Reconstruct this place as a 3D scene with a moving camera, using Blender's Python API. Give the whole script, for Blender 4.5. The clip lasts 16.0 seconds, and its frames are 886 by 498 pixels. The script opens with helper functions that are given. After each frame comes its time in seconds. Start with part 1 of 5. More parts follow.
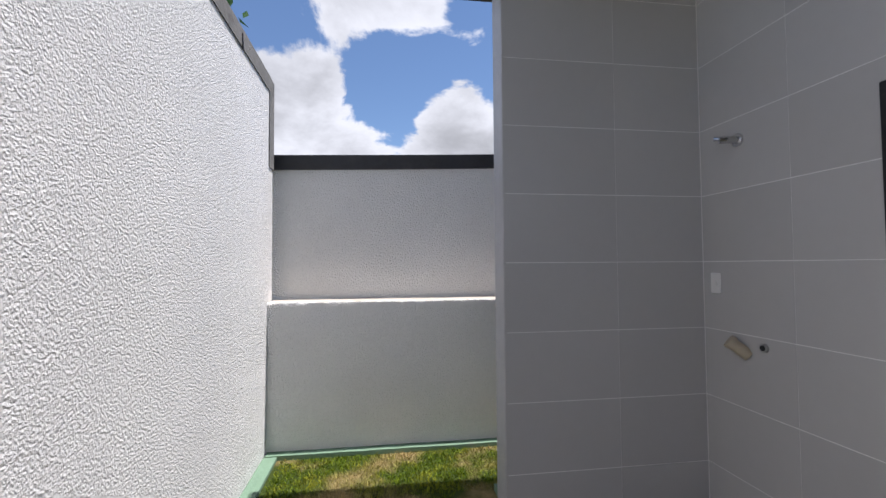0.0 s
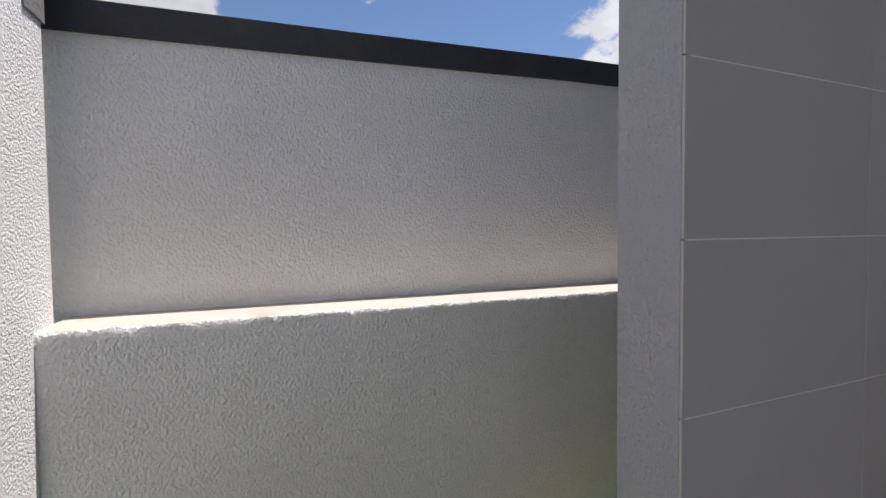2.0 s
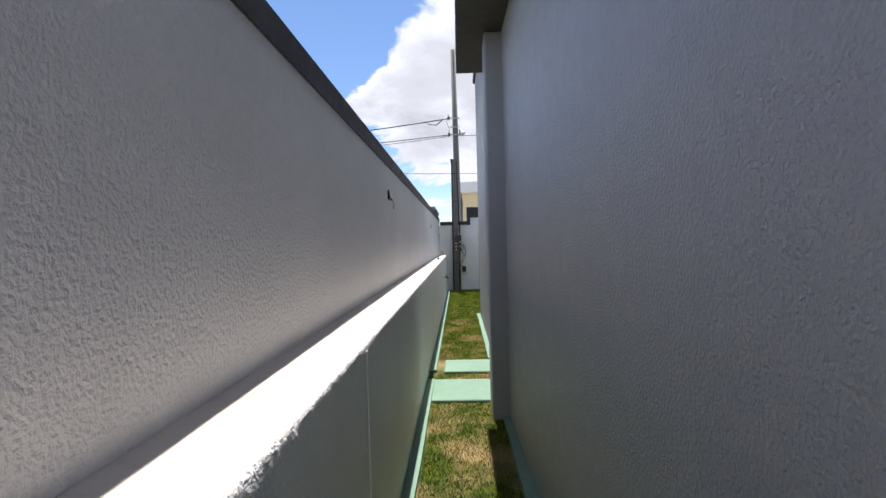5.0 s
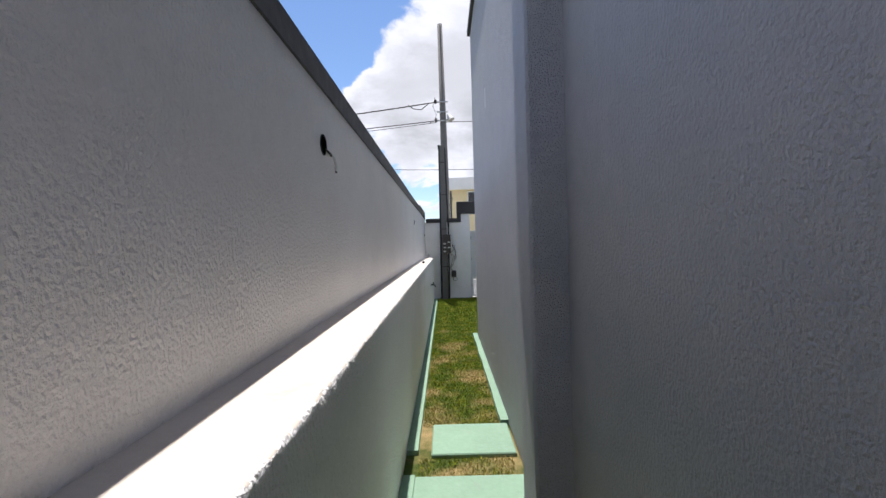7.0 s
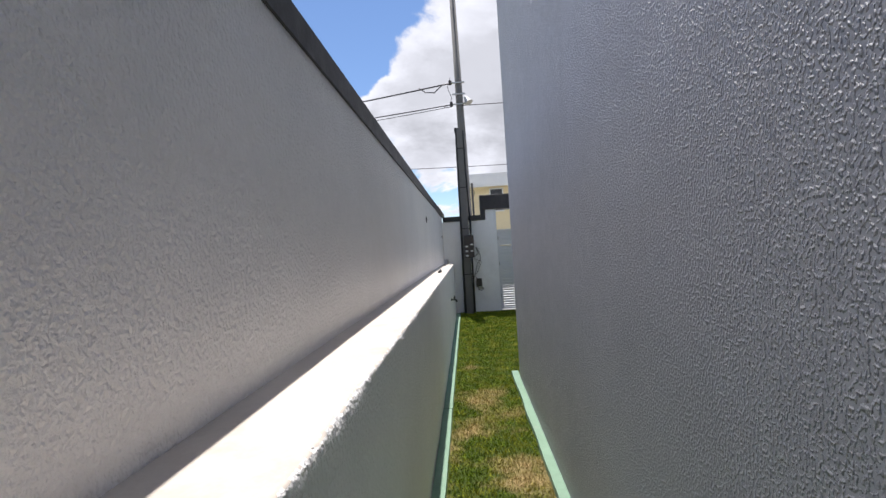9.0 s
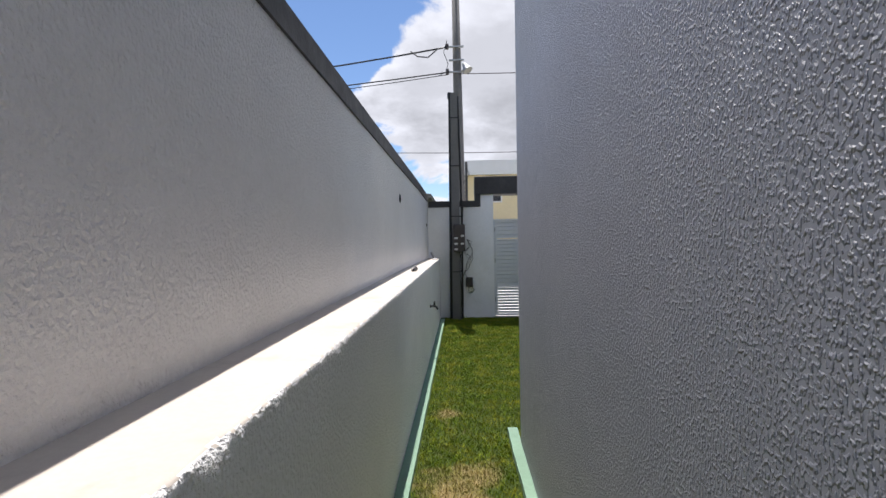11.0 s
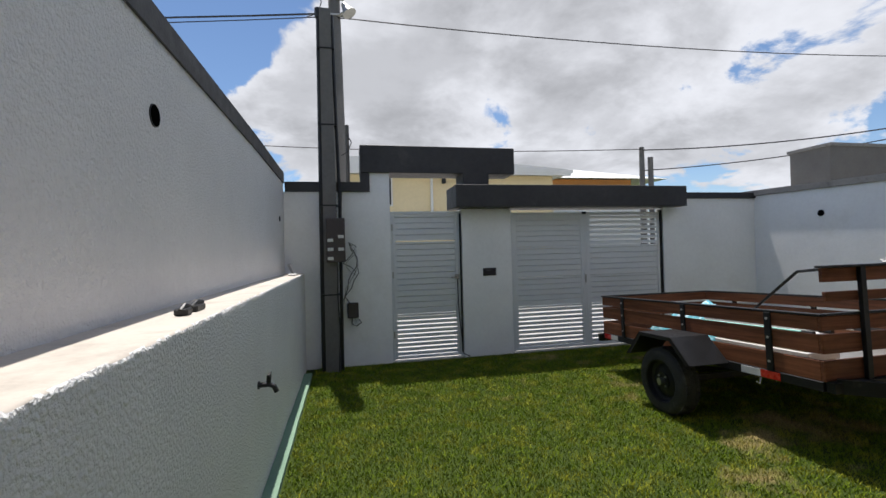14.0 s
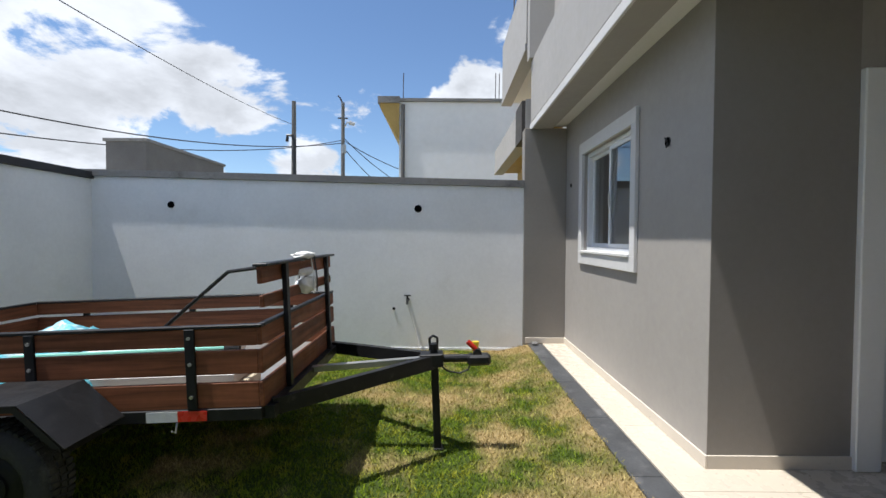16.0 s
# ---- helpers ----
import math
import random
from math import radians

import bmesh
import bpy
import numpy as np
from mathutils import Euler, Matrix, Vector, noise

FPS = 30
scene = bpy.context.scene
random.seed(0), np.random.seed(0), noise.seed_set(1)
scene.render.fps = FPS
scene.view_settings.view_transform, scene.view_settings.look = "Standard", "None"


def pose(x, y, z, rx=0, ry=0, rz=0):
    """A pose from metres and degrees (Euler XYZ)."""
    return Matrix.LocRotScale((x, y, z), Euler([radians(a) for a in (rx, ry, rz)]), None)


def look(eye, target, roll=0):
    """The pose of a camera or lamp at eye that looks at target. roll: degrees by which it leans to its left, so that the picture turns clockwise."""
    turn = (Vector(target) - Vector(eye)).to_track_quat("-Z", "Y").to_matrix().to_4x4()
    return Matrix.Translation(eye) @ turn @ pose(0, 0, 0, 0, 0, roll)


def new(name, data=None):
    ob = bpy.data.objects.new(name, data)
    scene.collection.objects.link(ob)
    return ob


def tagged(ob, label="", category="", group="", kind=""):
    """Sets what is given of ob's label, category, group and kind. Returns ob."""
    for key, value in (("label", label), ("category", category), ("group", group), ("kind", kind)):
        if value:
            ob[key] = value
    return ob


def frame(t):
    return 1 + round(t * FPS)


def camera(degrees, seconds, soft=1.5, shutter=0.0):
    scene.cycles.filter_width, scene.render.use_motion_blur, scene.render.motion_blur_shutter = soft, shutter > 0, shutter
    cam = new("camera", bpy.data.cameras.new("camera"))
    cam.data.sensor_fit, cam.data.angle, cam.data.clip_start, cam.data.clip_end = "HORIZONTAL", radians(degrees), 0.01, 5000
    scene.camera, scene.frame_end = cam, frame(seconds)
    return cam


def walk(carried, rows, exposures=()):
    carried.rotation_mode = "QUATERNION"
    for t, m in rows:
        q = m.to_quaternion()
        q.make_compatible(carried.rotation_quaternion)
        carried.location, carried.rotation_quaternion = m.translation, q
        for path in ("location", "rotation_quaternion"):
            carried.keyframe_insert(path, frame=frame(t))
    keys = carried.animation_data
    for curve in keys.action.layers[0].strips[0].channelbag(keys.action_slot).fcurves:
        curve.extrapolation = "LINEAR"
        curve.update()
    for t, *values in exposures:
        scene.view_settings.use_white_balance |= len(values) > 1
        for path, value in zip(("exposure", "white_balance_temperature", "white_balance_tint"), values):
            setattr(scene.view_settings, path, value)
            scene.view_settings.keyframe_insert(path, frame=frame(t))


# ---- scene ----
cam = camera(89.9, 16.0)
PATH = [
    (0, (3.58, -1.477, 1.445), (1.603, -1.192, 1.517), -0.4),
    (0.5, (3.303, -1.529, 1.413), (1.311, -1.365, 1.471), -0.2),
    (1, (2.905, -1.582, 1.439), (0.911, -1.428, 1.465), -0.0),
    (1.5, (2.432, -1.602, 1.444), (0.456, -1.29, 1.453), -1.4),
    (2, (1.821, -1.612, 1.477), (-0.039, -0.880, 1.402), -0.6),
    (2.5, (1.232, -1.403, 1.429), (-0.289, -0.104, 1.426), -0.2),
    (2.7, (1.09, -1.345, 1.482), (-0.214, 0.172, 1.470), -0.4),
    (2.9, (0.953, -1.27, 1.478), (-0.13, 0.411, 1.47), -0.3),
    (3, (0.906, -1.238, 1.485), (-0.036, 0.526, 1.48), -0.3),
    (3.5, (0.594, -0.925, 1.529), (0.143, 1.022, 1.485), 0.4),
    (4, (0.433, -0.544, 1.562), (0.345, 1.453, 1.507), -1.1),
    (4.5, (0.446, -0.018, 1.582), (0.36, 1.979, 1.528), -1.0),
    (5, (0.394, 0.506, 1.578), (0.324, 2.505, 1.549), -1.5),
    (7.5, (0.321, 3.21, 1.532), (0.317, 5.21, 1.511), -1.5),
    (8, (0.348, 3.80, 1.547), (0.269, 5.798, 1.529), -2.1),
    (8.5, (0.285, 4.35, 1.514), (0.193, 6.348, 1.502), -1.7),
    (9, (0.308, 4.77, 1.524), (0.204, 6.767, 1.524), -3.6),
    (11.5, (0.428, 7.089, 1.488), (0.349, 9.087, 1.447), -0.7),
    (12, (0.435, 7.6, 1.481), (0.357, 9.598, 1.446), -1.0),
    (12.5, (0.439, 8.122, 1.481), (0.384, 10.121, 1.468), -1.9),
    (13, (0.458, 8.658, 1.477), (0.448, 10.658, 1.48), -2.2),
    (13.5, (0.45, 9.15, 1.443), (0.629, 11.142, 1.445), -1.3),
    (14, (0.505, 9.619, 1.385), (0.929, 11.574, 1.395), -1.5),
    (14.5, (0.583, 9.999, 1.358), (1.528, 11.761, 1.354), -1.2),
    (15, (0.765, 10.339, 1.33), (2.324, 11.591, 1.316), -0.6),
    (15.5, (0.936, 10.6, 1.347), (2.825, 11.256, 1.309), 0.3),
    (16, (1.155, 10.878, 1.365), (3.154, 10.888, 1.318), 0.4),
]
EXPOSURES = ((0.0, 0.46, 6250, 15), (0.5, 0.30, 6250, 15), (1.5, 0.24, 6350, 15), (2.0, 0.30, 6450, 15), (2.5, 0.48, 6350, 15), (3.0, 0.58, 6150, 15), (5.0, 0.74, 6230, 15), (9.0, 0.60, 6300, 15), (12.5, 0.50, 6280, 14), (14.0, 0.30, 6400, 12), (14.5, 0.18, 6450, 11), (15.5, 0.24, 6300, 10), (16.0, 0.56, 6200, 10))
walk(cam, [(t, look(eye, target, roll)) for t, eye, target, roll in PATH], EXPOSURES)

# ---- world, sun ----
SUN_WAY = Vector((-0.052, 0.328, 1.0)).normalized()
SKY_LIGHT, CLOUD_LIGHT, SUN_LIGHT = 0.098, 0.49, 4.9


def make_world():
    w = bpy.data.worlds.new("sky")
    scene.world = w
    w.use_nodes = True
    nt = w.node_tree
    nd, ln = nt.nodes, nt.links
    bg = nd["Background"]
    sky = nd.new("ShaderNodeTexSky")
    sky.sky_type = "NISHITA"
    sky.sun_disc = False
    sky.sun_elevation = math.asin(SUN_WAY.z)
    sky.sun_rotation = math.atan2(SUN_WAY.x, SUN_WAY.y)
    sky.air_density, sky.dust_density, sky.ozone_density = 1.0, 0.0, 4.0
    tc = nd.new("ShaderNodeTexCoord")
    sep = nd.new("ShaderNodeSeparateXYZ")
    ln.new(tc.outputs["Generated"], sep.inputs[0])
    up = nd.new("ShaderNodeMath"); up.operation = "MAXIMUM"; up.inputs[1].default_value = 0.0
    ln.new(sep.outputs[2], up.inputs[0])
    add = nd.new("ShaderNodeMath"); add.inputs[1].default_value = 0.32
    ln.new(up.outputs[0], add.inputs[0])
    co = nd.new("ShaderNodeCombineXYZ")
    for i in (0, 1):
        dv = nd.new("ShaderNodeMath"); dv.operation = "DIVIDE"
        ln.new(sep.outputs[i], dv.inputs[0]); ln.new(add.outputs[0], dv.inputs[1]); ln.new(dv.outputs[0], co.inputs[i])

    def cloud_noise(scale, detail, rough, offset, distort=0.0):
        mp = nd.new("ShaderNodeMapping"); mp.inputs["Location"].default_value = offset
        ln.new(co.outputs[0], mp.inputs[0])
        n = nd.new("ShaderNodeTexNoise")
        n.inputs["Scale"].default_value, n.inputs["Detail"].default_value = scale, detail
        n.inputs["Roughness"].default_value, n.inputs["Distortion"].default_value = rough, distort
        ln.new(mp.outputs[0], n.inputs["Vector"])
        return n.outputs["Fac"]

    def ramp(src, a, b, lo, hi):
        r = nd.new("ShaderNodeMapRange"); r.interpolation_type = "SMOOTHSTEP"
        r.inputs[1].default_value, r.inputs[2].default_value = a, b
        r.inputs[3].default_value, r.inputs[4].default_value = lo, hi
        ln.new(src, r.inputs[0])
        return r.outputs[0]

    puff = nd.new("ShaderNodeMath"); puff.operation = "MULTIPLY_ADD"
    puff.inputs[1].default_value, puff.inputs[2].default_value = 2.1, -0.55
    ln.new(cloud_noise(2.2, 12, 0.60, CLOUD_AT, 0.3), puff.inputs[0])
    total = puff.outputs[0]
    for azimuth, height, spread, amount in CLOUD_BANKS:
        az, el = radians(azimuth), radians(height)
        near = nd.new("ShaderNodeVectorMath"); near.operation = "DOT_PRODUCT"
        near.inputs[1].default_value = (math.cos(el) * math.cos(az), math.cos(el) * math.sin(az), math.sin(el))
        ln.new(tc.outputs["Generated"], near.inputs[0])
        more = nd.new("ShaderNodeMath")
        ln.new(total, more.inputs[0])
        ln.new(ramp(near.outputs["Value"], math.cos(radians(spread)), math.cos(radians(spread * 0.25)), 0.0, amount), more.inputs[1])
        total = more.outputs[0]
    big = total
    mask = ramp(big, 0.50, 0.64, 0.0, 1.0)
    shade = ramp(cloud_noise(2.3, 7, 0.6, (4.0, 1.0, 0.0)), 0.36, 0.62, 0.84, 1.12)
    thick = ramp(big, 0.60, 1.20, 1.3, 0.88)
    lum = nd.new("ShaderNodeMath"); lum.operation = "MULTIPLY"
    ln.new(shade, lum.inputs[0]); ln.new(thick, lum.inputs[1])
    cl = nd.new("ShaderNodeVectorMath"); cl.operation = "SCALE"; cl.inputs[0].default_value = (0.965 * CLOUD_LIGHT, 0.99 * CLOUD_LIGHT, 1.035 * CLOUD_LIGHT)
    ln.new(lum.outputs[0], cl.inputs["Scale"])
    sc = nd.new("ShaderNodeVectorMath"); sc.operation = "SCALE"; sc.inputs["Scale"].default_value = SKY_LIGHT
    ln.new(sky.outputs[0], sc.inputs[0])
    mix = nd.new("ShaderNodeMix"); mix.data_type = "RGBA"
    ln.new(mask, mix.inputs[0]); ln.new(sc.outputs[0], mix.inputs[6]); ln.new(cl.outputs[0], mix.inputs[7])
    ln.new(mix.outputs[2], bg.inputs[0])
    bg.inputs[1].default_value = 1.0


CLOUD_AT = (2.35, 1.1, 0.0)
# (azimuth, height, spread in degrees, how much cloud): the great bank over the street, smaller heaps, and clear gaps
CLOUD_BANKS = ((70, 19, 27, 0.42), (90, 19, 12, 0.24), (98, 15, 9, 0.18), (42, 17, 15, 0.22), (27, 17, 8, 0.16), (0, 17, 9, 0.26), (112, 25, 4, 0.28),
               (180, 33, 10, 0.26), (191, 17, 11, 0.32), (168, 14, 10, 0.28), (110, 27, 15, -0.30), (12, 27, 18, -0.40), (178, 24, 8, -0.34))
make_world()
sun = new("sun", bpy.data.lights.new("sun", "SUN"))
sun.data.energy, sun.data.angle, sun.data.color = SUN_LIGHT, radians(0.53), (1.0, 0.955, 0.88)
sun.matrix_world = look(SUN_WAY * 30, (0, 0, 0))


# ---- materials ----
def mat(name, color, rough=0.6, metal=0.0, vary=0.12, vary_scale=1.3, bump=0.0, bump_scale=60.0, stretch=(1, 1, 1), bump_dist=0.002,
        fine=0.0, fine_scale=300.0, spec=0.5, piece=0.0, stain=None, stain_scale=0.6, stain_at=(0.56, 0.7), ridge=False, coat=0.0, rough_vary=0.08):
    """Paint, plaster, stone, metal: broad blotches, grain, relief at true size, and stains of a second colour."""
    m = bpy.data.materials.new(name)
    m.use_nodes = True
    nt = m.node_tree
    nd, ln = nt.nodes, nt.links
    b = nd["Principled BSDF"]
    b.inputs["Roughness"].default_value, b.inputs["Metallic"].default_value = rough, metal
    b.inputs["Specular IOR Level"].default_value = spec
    b.inputs["Coat Weight"].default_value = coat
    geo = nd.new("ShaderNodeNewGeometry")

    def noise_tex(scale, detail, st=(1, 1, 1), rough_n=0.55):
        mp = nd.new("ShaderNodeMapping"); mp.inputs["Scale"].default_value = st
        ln.new(geo.outputs["Position"], mp.inputs[0])
        n = nd.new("ShaderNodeTexNoise")
        n.inputs["Scale"].default_value, n.inputs["Detail"].default_value, n.inputs["Roughness"].default_value = scale, detail, rough_n
        ln.new(mp.outputs[0], n.inputs["Vector"])
        return n.outputs["Fac"]

    def rng(src, a, c, lo, hi):
        r = nd.new("ShaderNodeMapRange")
        for i, v in enumerate((a, c, lo, hi)):
            r.inputs[i + 1].default_value = v
        ln.new(src, r.inputs[0])
        return r.outputs[0]

    def mul(p, q):
        k = nd.new("ShaderNodeMath"); k.operation = "MULTIPLY"
        ln.new(p, k.inputs[0]); ln.new(q, k.inputs[1])
        return k.outputs[0]

    fac = mul(rng(noise_tex(vary_scale, 4), 0.3, 0.7, 1 - vary, 1 + vary), rng(noise_tex(vary_scale * 22, 3), 0.3, 0.7, 1 - vary * 0.5, 1 + vary * 0.5))
    if piece:
        info = nd.new("ShaderNodeObjectInfo")
        fac = mul(fac, rng(info.outputs["Random"], 0, 1, 1 - piece, 1 + piece))
    sc = nd.new("ShaderNodeVectorMath"); sc.operation = "SCALE"
    ln.new(fac, sc.inputs["Scale"])
    if stain:
        mx = nd.new("ShaderNodeMix"); mx.data_type = "RGBA"
        mx.inputs[6].default_value, mx.inputs[7].default_value = (*color, 1), (*stain, 1)
        ln.new(rng(noise_tex(stain_scale, 6, rough_n=0.65), stain_at[0], stain_at[1], 0, 1), mx.inputs[0])
        ln.new(mx.outputs[2], sc.inputs[0])
    else:
        sc.inputs[0].default_value = color
    ln.new(sc.outputs[0], b.inputs["Base Color"])
    ln.new(rng(noise_tex(vary_scale * 9, 3), 0.3, 0.7, max(0.04, rough - rough_vary), min(1, rough + rough_vary)), b.inputs["Roughness"])
    normal = None
    for h, scale, dist, st in ((bump, bump_scale, bump_dist, stretch), (fine, fine_scale, 0.0007, (1, 1, 1))):
        if h:
            bm_n = nd.new("ShaderNodeBump")
            bm_n.inputs["Strength"].default_value, bm_n.inputs["Distance"].default_value = h, dist
            src = noise_tex(scale, 1 if ridge else 3, st, 0.4 if ridge else 0.5)
            if ridge and scale == bump_scale:
                src = rng(src, 0.48, 0.67, 0, 1)
            ln.new(src, bm_n.inputs["Height"])
            if normal:
                ln.new(normal, bm_n.inputs["Normal"])
            normal = bm_n.outputs[0]
    if normal:
        ln.new(normal, b.inputs["Normal"])
    return m


WHITE_ROUGH = mat("white_rough_stucco", (0.80, 0.80, 0.805), 0.8, vary=0.04, bump=1.0, bump_scale=120, bump_dist=0.009, fine=0.4, fine_scale=320)
WHITE_FINE = mat("white_wrinkled_paint", (0.80, 0.79, 0.775), 0.5, vary=0.05, bump=1.0, bump_scale=84, stretch=(1, 1.0, 0.85), bump_dist=0.014, fine=0.3, fine_scale=280)
WHITE_YARD = mat("white_yard_paint", (0.83, 0.835, 0.84), 0.65, vary=0.05, bump=0.7, bump_scale=55, stretch=(1, 1, 1.2), bump_dist=0.002, fine=0.4, fine_scale=160,
                 stain=(0.77, 0.77, 0.76), stain_scale=1.1)
LEDGE_TOP = mat("dusty_cream_ledge_paint", (0.525, 0.475, 0.415), 0.85, vary=0.06, vary_scale=3, bump=0.4, bump_scale=70, bump_dist=0.003, stain=(0.42, 0.38, 0.33), stain_scale=4.0)
GREY_WALL = mat("grey_textured_paint", (0.395, 0.40, 0.435), 0.56, spec=0.45, vary=0.06, bump=0.9, bump_scale=172, stretch=(1, 1, 0.68), bump_dist=0.0060, ridge=True, fine=0.25, fine_scale=420)
GREY_SMOOTH = mat("grey_trowelled_paint", (0.395, 0.395, 0.415), 0.40, vary=0.05, bump=1.0, bump_scale=115, stretch=(1, 1, 0.9), bump_dist=0.008, fine=0.3, fine_scale=260)
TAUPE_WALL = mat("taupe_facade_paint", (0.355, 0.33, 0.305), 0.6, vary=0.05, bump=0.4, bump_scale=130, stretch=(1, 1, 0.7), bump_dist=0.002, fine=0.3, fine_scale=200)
# TAUPE_WALL again, darkened in colour for the shade on west-facing sides
TAUPE_SHADED = mat("taupe_paint_shaded", (0.24, 0.22, 0.20), 0.55, vary=0.05, bump=0.4, bump_scale=130, stretch=(1, 1, 0.7), bump_dist=0.002, fine=0.3, fine_scale=200)
TAUPE_LIGHT = mat("light_taupe_trim", (0.395, 0.375, 0.355), 0.6, vary=0.04, bump=0.3, bump_scale=80)
CHARCOAL = mat("charcoal_coping_paint", (0.035, 0.034, 0.036), 0.6, vary=0.2, bump=0.5, bump_scale=55, bump_dist=0.003, stain=(0.06, 0.057, 0.055), stain_scale=2.0)
COPING_GREY = mat("weathered_grey_coping", (0.20, 0.195, 0.19), 0.85, vary=0.15, bump=0.8, bump_scale=60, bump_dist=0.005, stain=(0.11, 0.105, 0.10), stain_scale=3.0)
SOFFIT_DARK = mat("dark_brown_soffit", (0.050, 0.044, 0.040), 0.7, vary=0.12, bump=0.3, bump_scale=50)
GREEN_CURB = mat("pale_green_painted_concrete", (0.165, 0.265, 0.185), 0.8, vary=0.10, bump=0.6, bump_scale=45, bump_dist=0.003, stain=(0.20, 0.24, 0.19), stain_scale=5.0, stain_at=(0.58, 0.75))
TILE_GREY = mat("grey_glazed_wall_tile", (0.47, 0.46, 0.452), 0.30, rough_vary=0.01, vary=0.02, vary_scale=0.8, piece=0.035, fine=0.05)
GROUT = mat("pale_grout", (0.80, 0.79, 0.77), 0.9, vary=0.08)
CREAM_TILE = mat("cream_polished_floor_tile", (0.51, 0.45, 0.37), 0.28, vary=0.03, piece=0.02)
CREAM_BASE = mat("cream_tile_baseboard", (0.60, 0.54, 0.46), 0.35, vary=0.05)
GRANITE = mat("dark_grey_granite", (0.060, 0.063, 0.068), 0.42, vary=0.25, vary_scale=6, piece=0.15, stain=(0.12, 0.12, 0.125), stain_scale=7.0)
CONCRETE = mat("aged_pole_concrete", (0.15, 0.145, 0.138), 0.9, vary=0.14, bump=0.5, bump_scale=60, stain=(0.14, 0.135, 0.127), stain_scale=2.5)
PAVE = mat("pale_street_concrete", (0.46, 0.44, 0.41), 0.9, vary=0.12, bump=0.4, bump_scale=30)
ALU = mat("white_coated_aluminium", (0.66, 0.68, 0.70), 0.38, vary=0.04, spec=0.5)
ALU_FRAME = mat("white_window_frame", (0.74, 0.75, 0.76), 0.35, vary=0.03)
STONE_TRIM = mat("pale_stone_window_trim", (0.62, 0.61, 0.60), 0.6, vary=0.05, bump=0.2)
BLACK_PLASTIC = mat("black_plastic", (0.014, 0.014, 0.015), 0.45, vary=0.15)
BLACK_STEEL = mat("black_painted_steel", (0.011, 0.011, 0.012), 0.45, spec=0.3, vary=0.3, vary_scale=5, bump=0.15, bump_scale=120, stain=(0.06, 0.055, 0.05), stain_scale=7.0, stain_at=(0.62, 0.75))
GALV = mat("bare_galvanised_steel", (0.42, 0.42, 0.41), 0.4, 0.8, vary=0.15)
CHROME = mat("chrome", (0.62, 0.62, 0.63), 0.15, 1.0, vary=0.05)
RUBBER = mat("worn_tyre_rubber", (0.030, 0.029, 0.028), 0.85, vary=0.25, vary_scale=8, bump=0.3, bump_scale=150, stain=(0.075, 0.07, 0.062), stain_scale=6.0)
METER = mat("brown_meter_box_paint", (0.050, 0.040, 0.038), 0.5, vary=0.15, vary_scale=6)
LABEL_WHITE = mat("dull_white_plastic", (0.62, 0.62, 0.60), 0.5, vary=0.06)
RED = mat("red_reflector", (0.50, 0.025, 0.02), 0.25, vary=0.08, coat=0.4)
SILVER = mat("silver_reflector_tape", (0.55, 0.56, 0.57), 0.3, vary=0.08, coat=0.3)
YELLOW = mat("yellow_plastic", (0.60, 0.42, 0.03), 0.45, vary=0.1)
BEIGE_PIPE = mat("beige_drain_pipe", (0.42, 0.36, 0.26), 0.55, vary=0.1)
CLOTH_WHITE = mat("white_plastic_wrap", (0.74, 0.73, 0.71), 0.4, vary=0.08, vary_scale=12, bump=0.8, bump_scale=38, bump_dist=0.006)
TARP = mat("turquoise_plastic_tarp", (0.10, 0.36, 0.44), 0.35, vary=0.35, vary_scale=10, bump=0.9, bump_scale=25, bump_dist=0.01, stain=(0.50, 0.62, 0.66), stain_scale=9.0, stain_at=(0.5, 0.6))
TEAL = mat("pale_green_rod", (0.20, 0.48, 0.40), 0.4, vary=0.1)
YELLOW_WALL = mat("pale_yellow_render", (0.80, 0.67, 0.42), 0.8, vary=0.06, vary_scale=0.4)
ROOF_WHITE = mat("white_metal_roofing", (0.74, 0.74, 0.73), 0.5, vary=0.05)
ORANGE = mat("orange_eave_board", (0.55, 0.22, 0.04), 0.6, vary=0.1)
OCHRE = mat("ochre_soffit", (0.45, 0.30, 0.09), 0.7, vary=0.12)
DARK_PANE = mat("dark_far_window", (0.03, 0.03, 0.035), 0.25, vary=0.1)
GREEN_PANE = mat("dull_green_far_window", (0.22, 0.27, 0.22), 0.4, vary=0.1)
BLOCK_GREY = mat("bare_grey_render", (0.14, 0.135, 0.13), 0.9, vary=0.12, bump=0.4, bump_scale=20)
FAR_WHITE = mat("off_white_far_render", (0.80, 0.80, 0.80), 0.8, vary=0.05, vary_scale=0.3)
DOOR_WHITE = mat("white_door_frame_paint", (0.76, 0.75, 0.73), 0.45, vary=0.03)
LEAF = mat("green_leaf", (0.05, 0.14, 0.025), 0.5, vary=0.3, vary_scale=9)
# near-black without gloss, the shade inside an open box as a colour
CAVITY_SHADE = mat("box_cavity_shade", (0.004, 0.004, 0.004), 1.0, spec=0.0)
WIRE = mat("dark_cable_sheath", (0.02, 0.02, 0.022), 0.6)
ROOM_DARK = mat("dim_room_paint", (0.45, 0.44, 0.42), 0.8, vary=0.05)


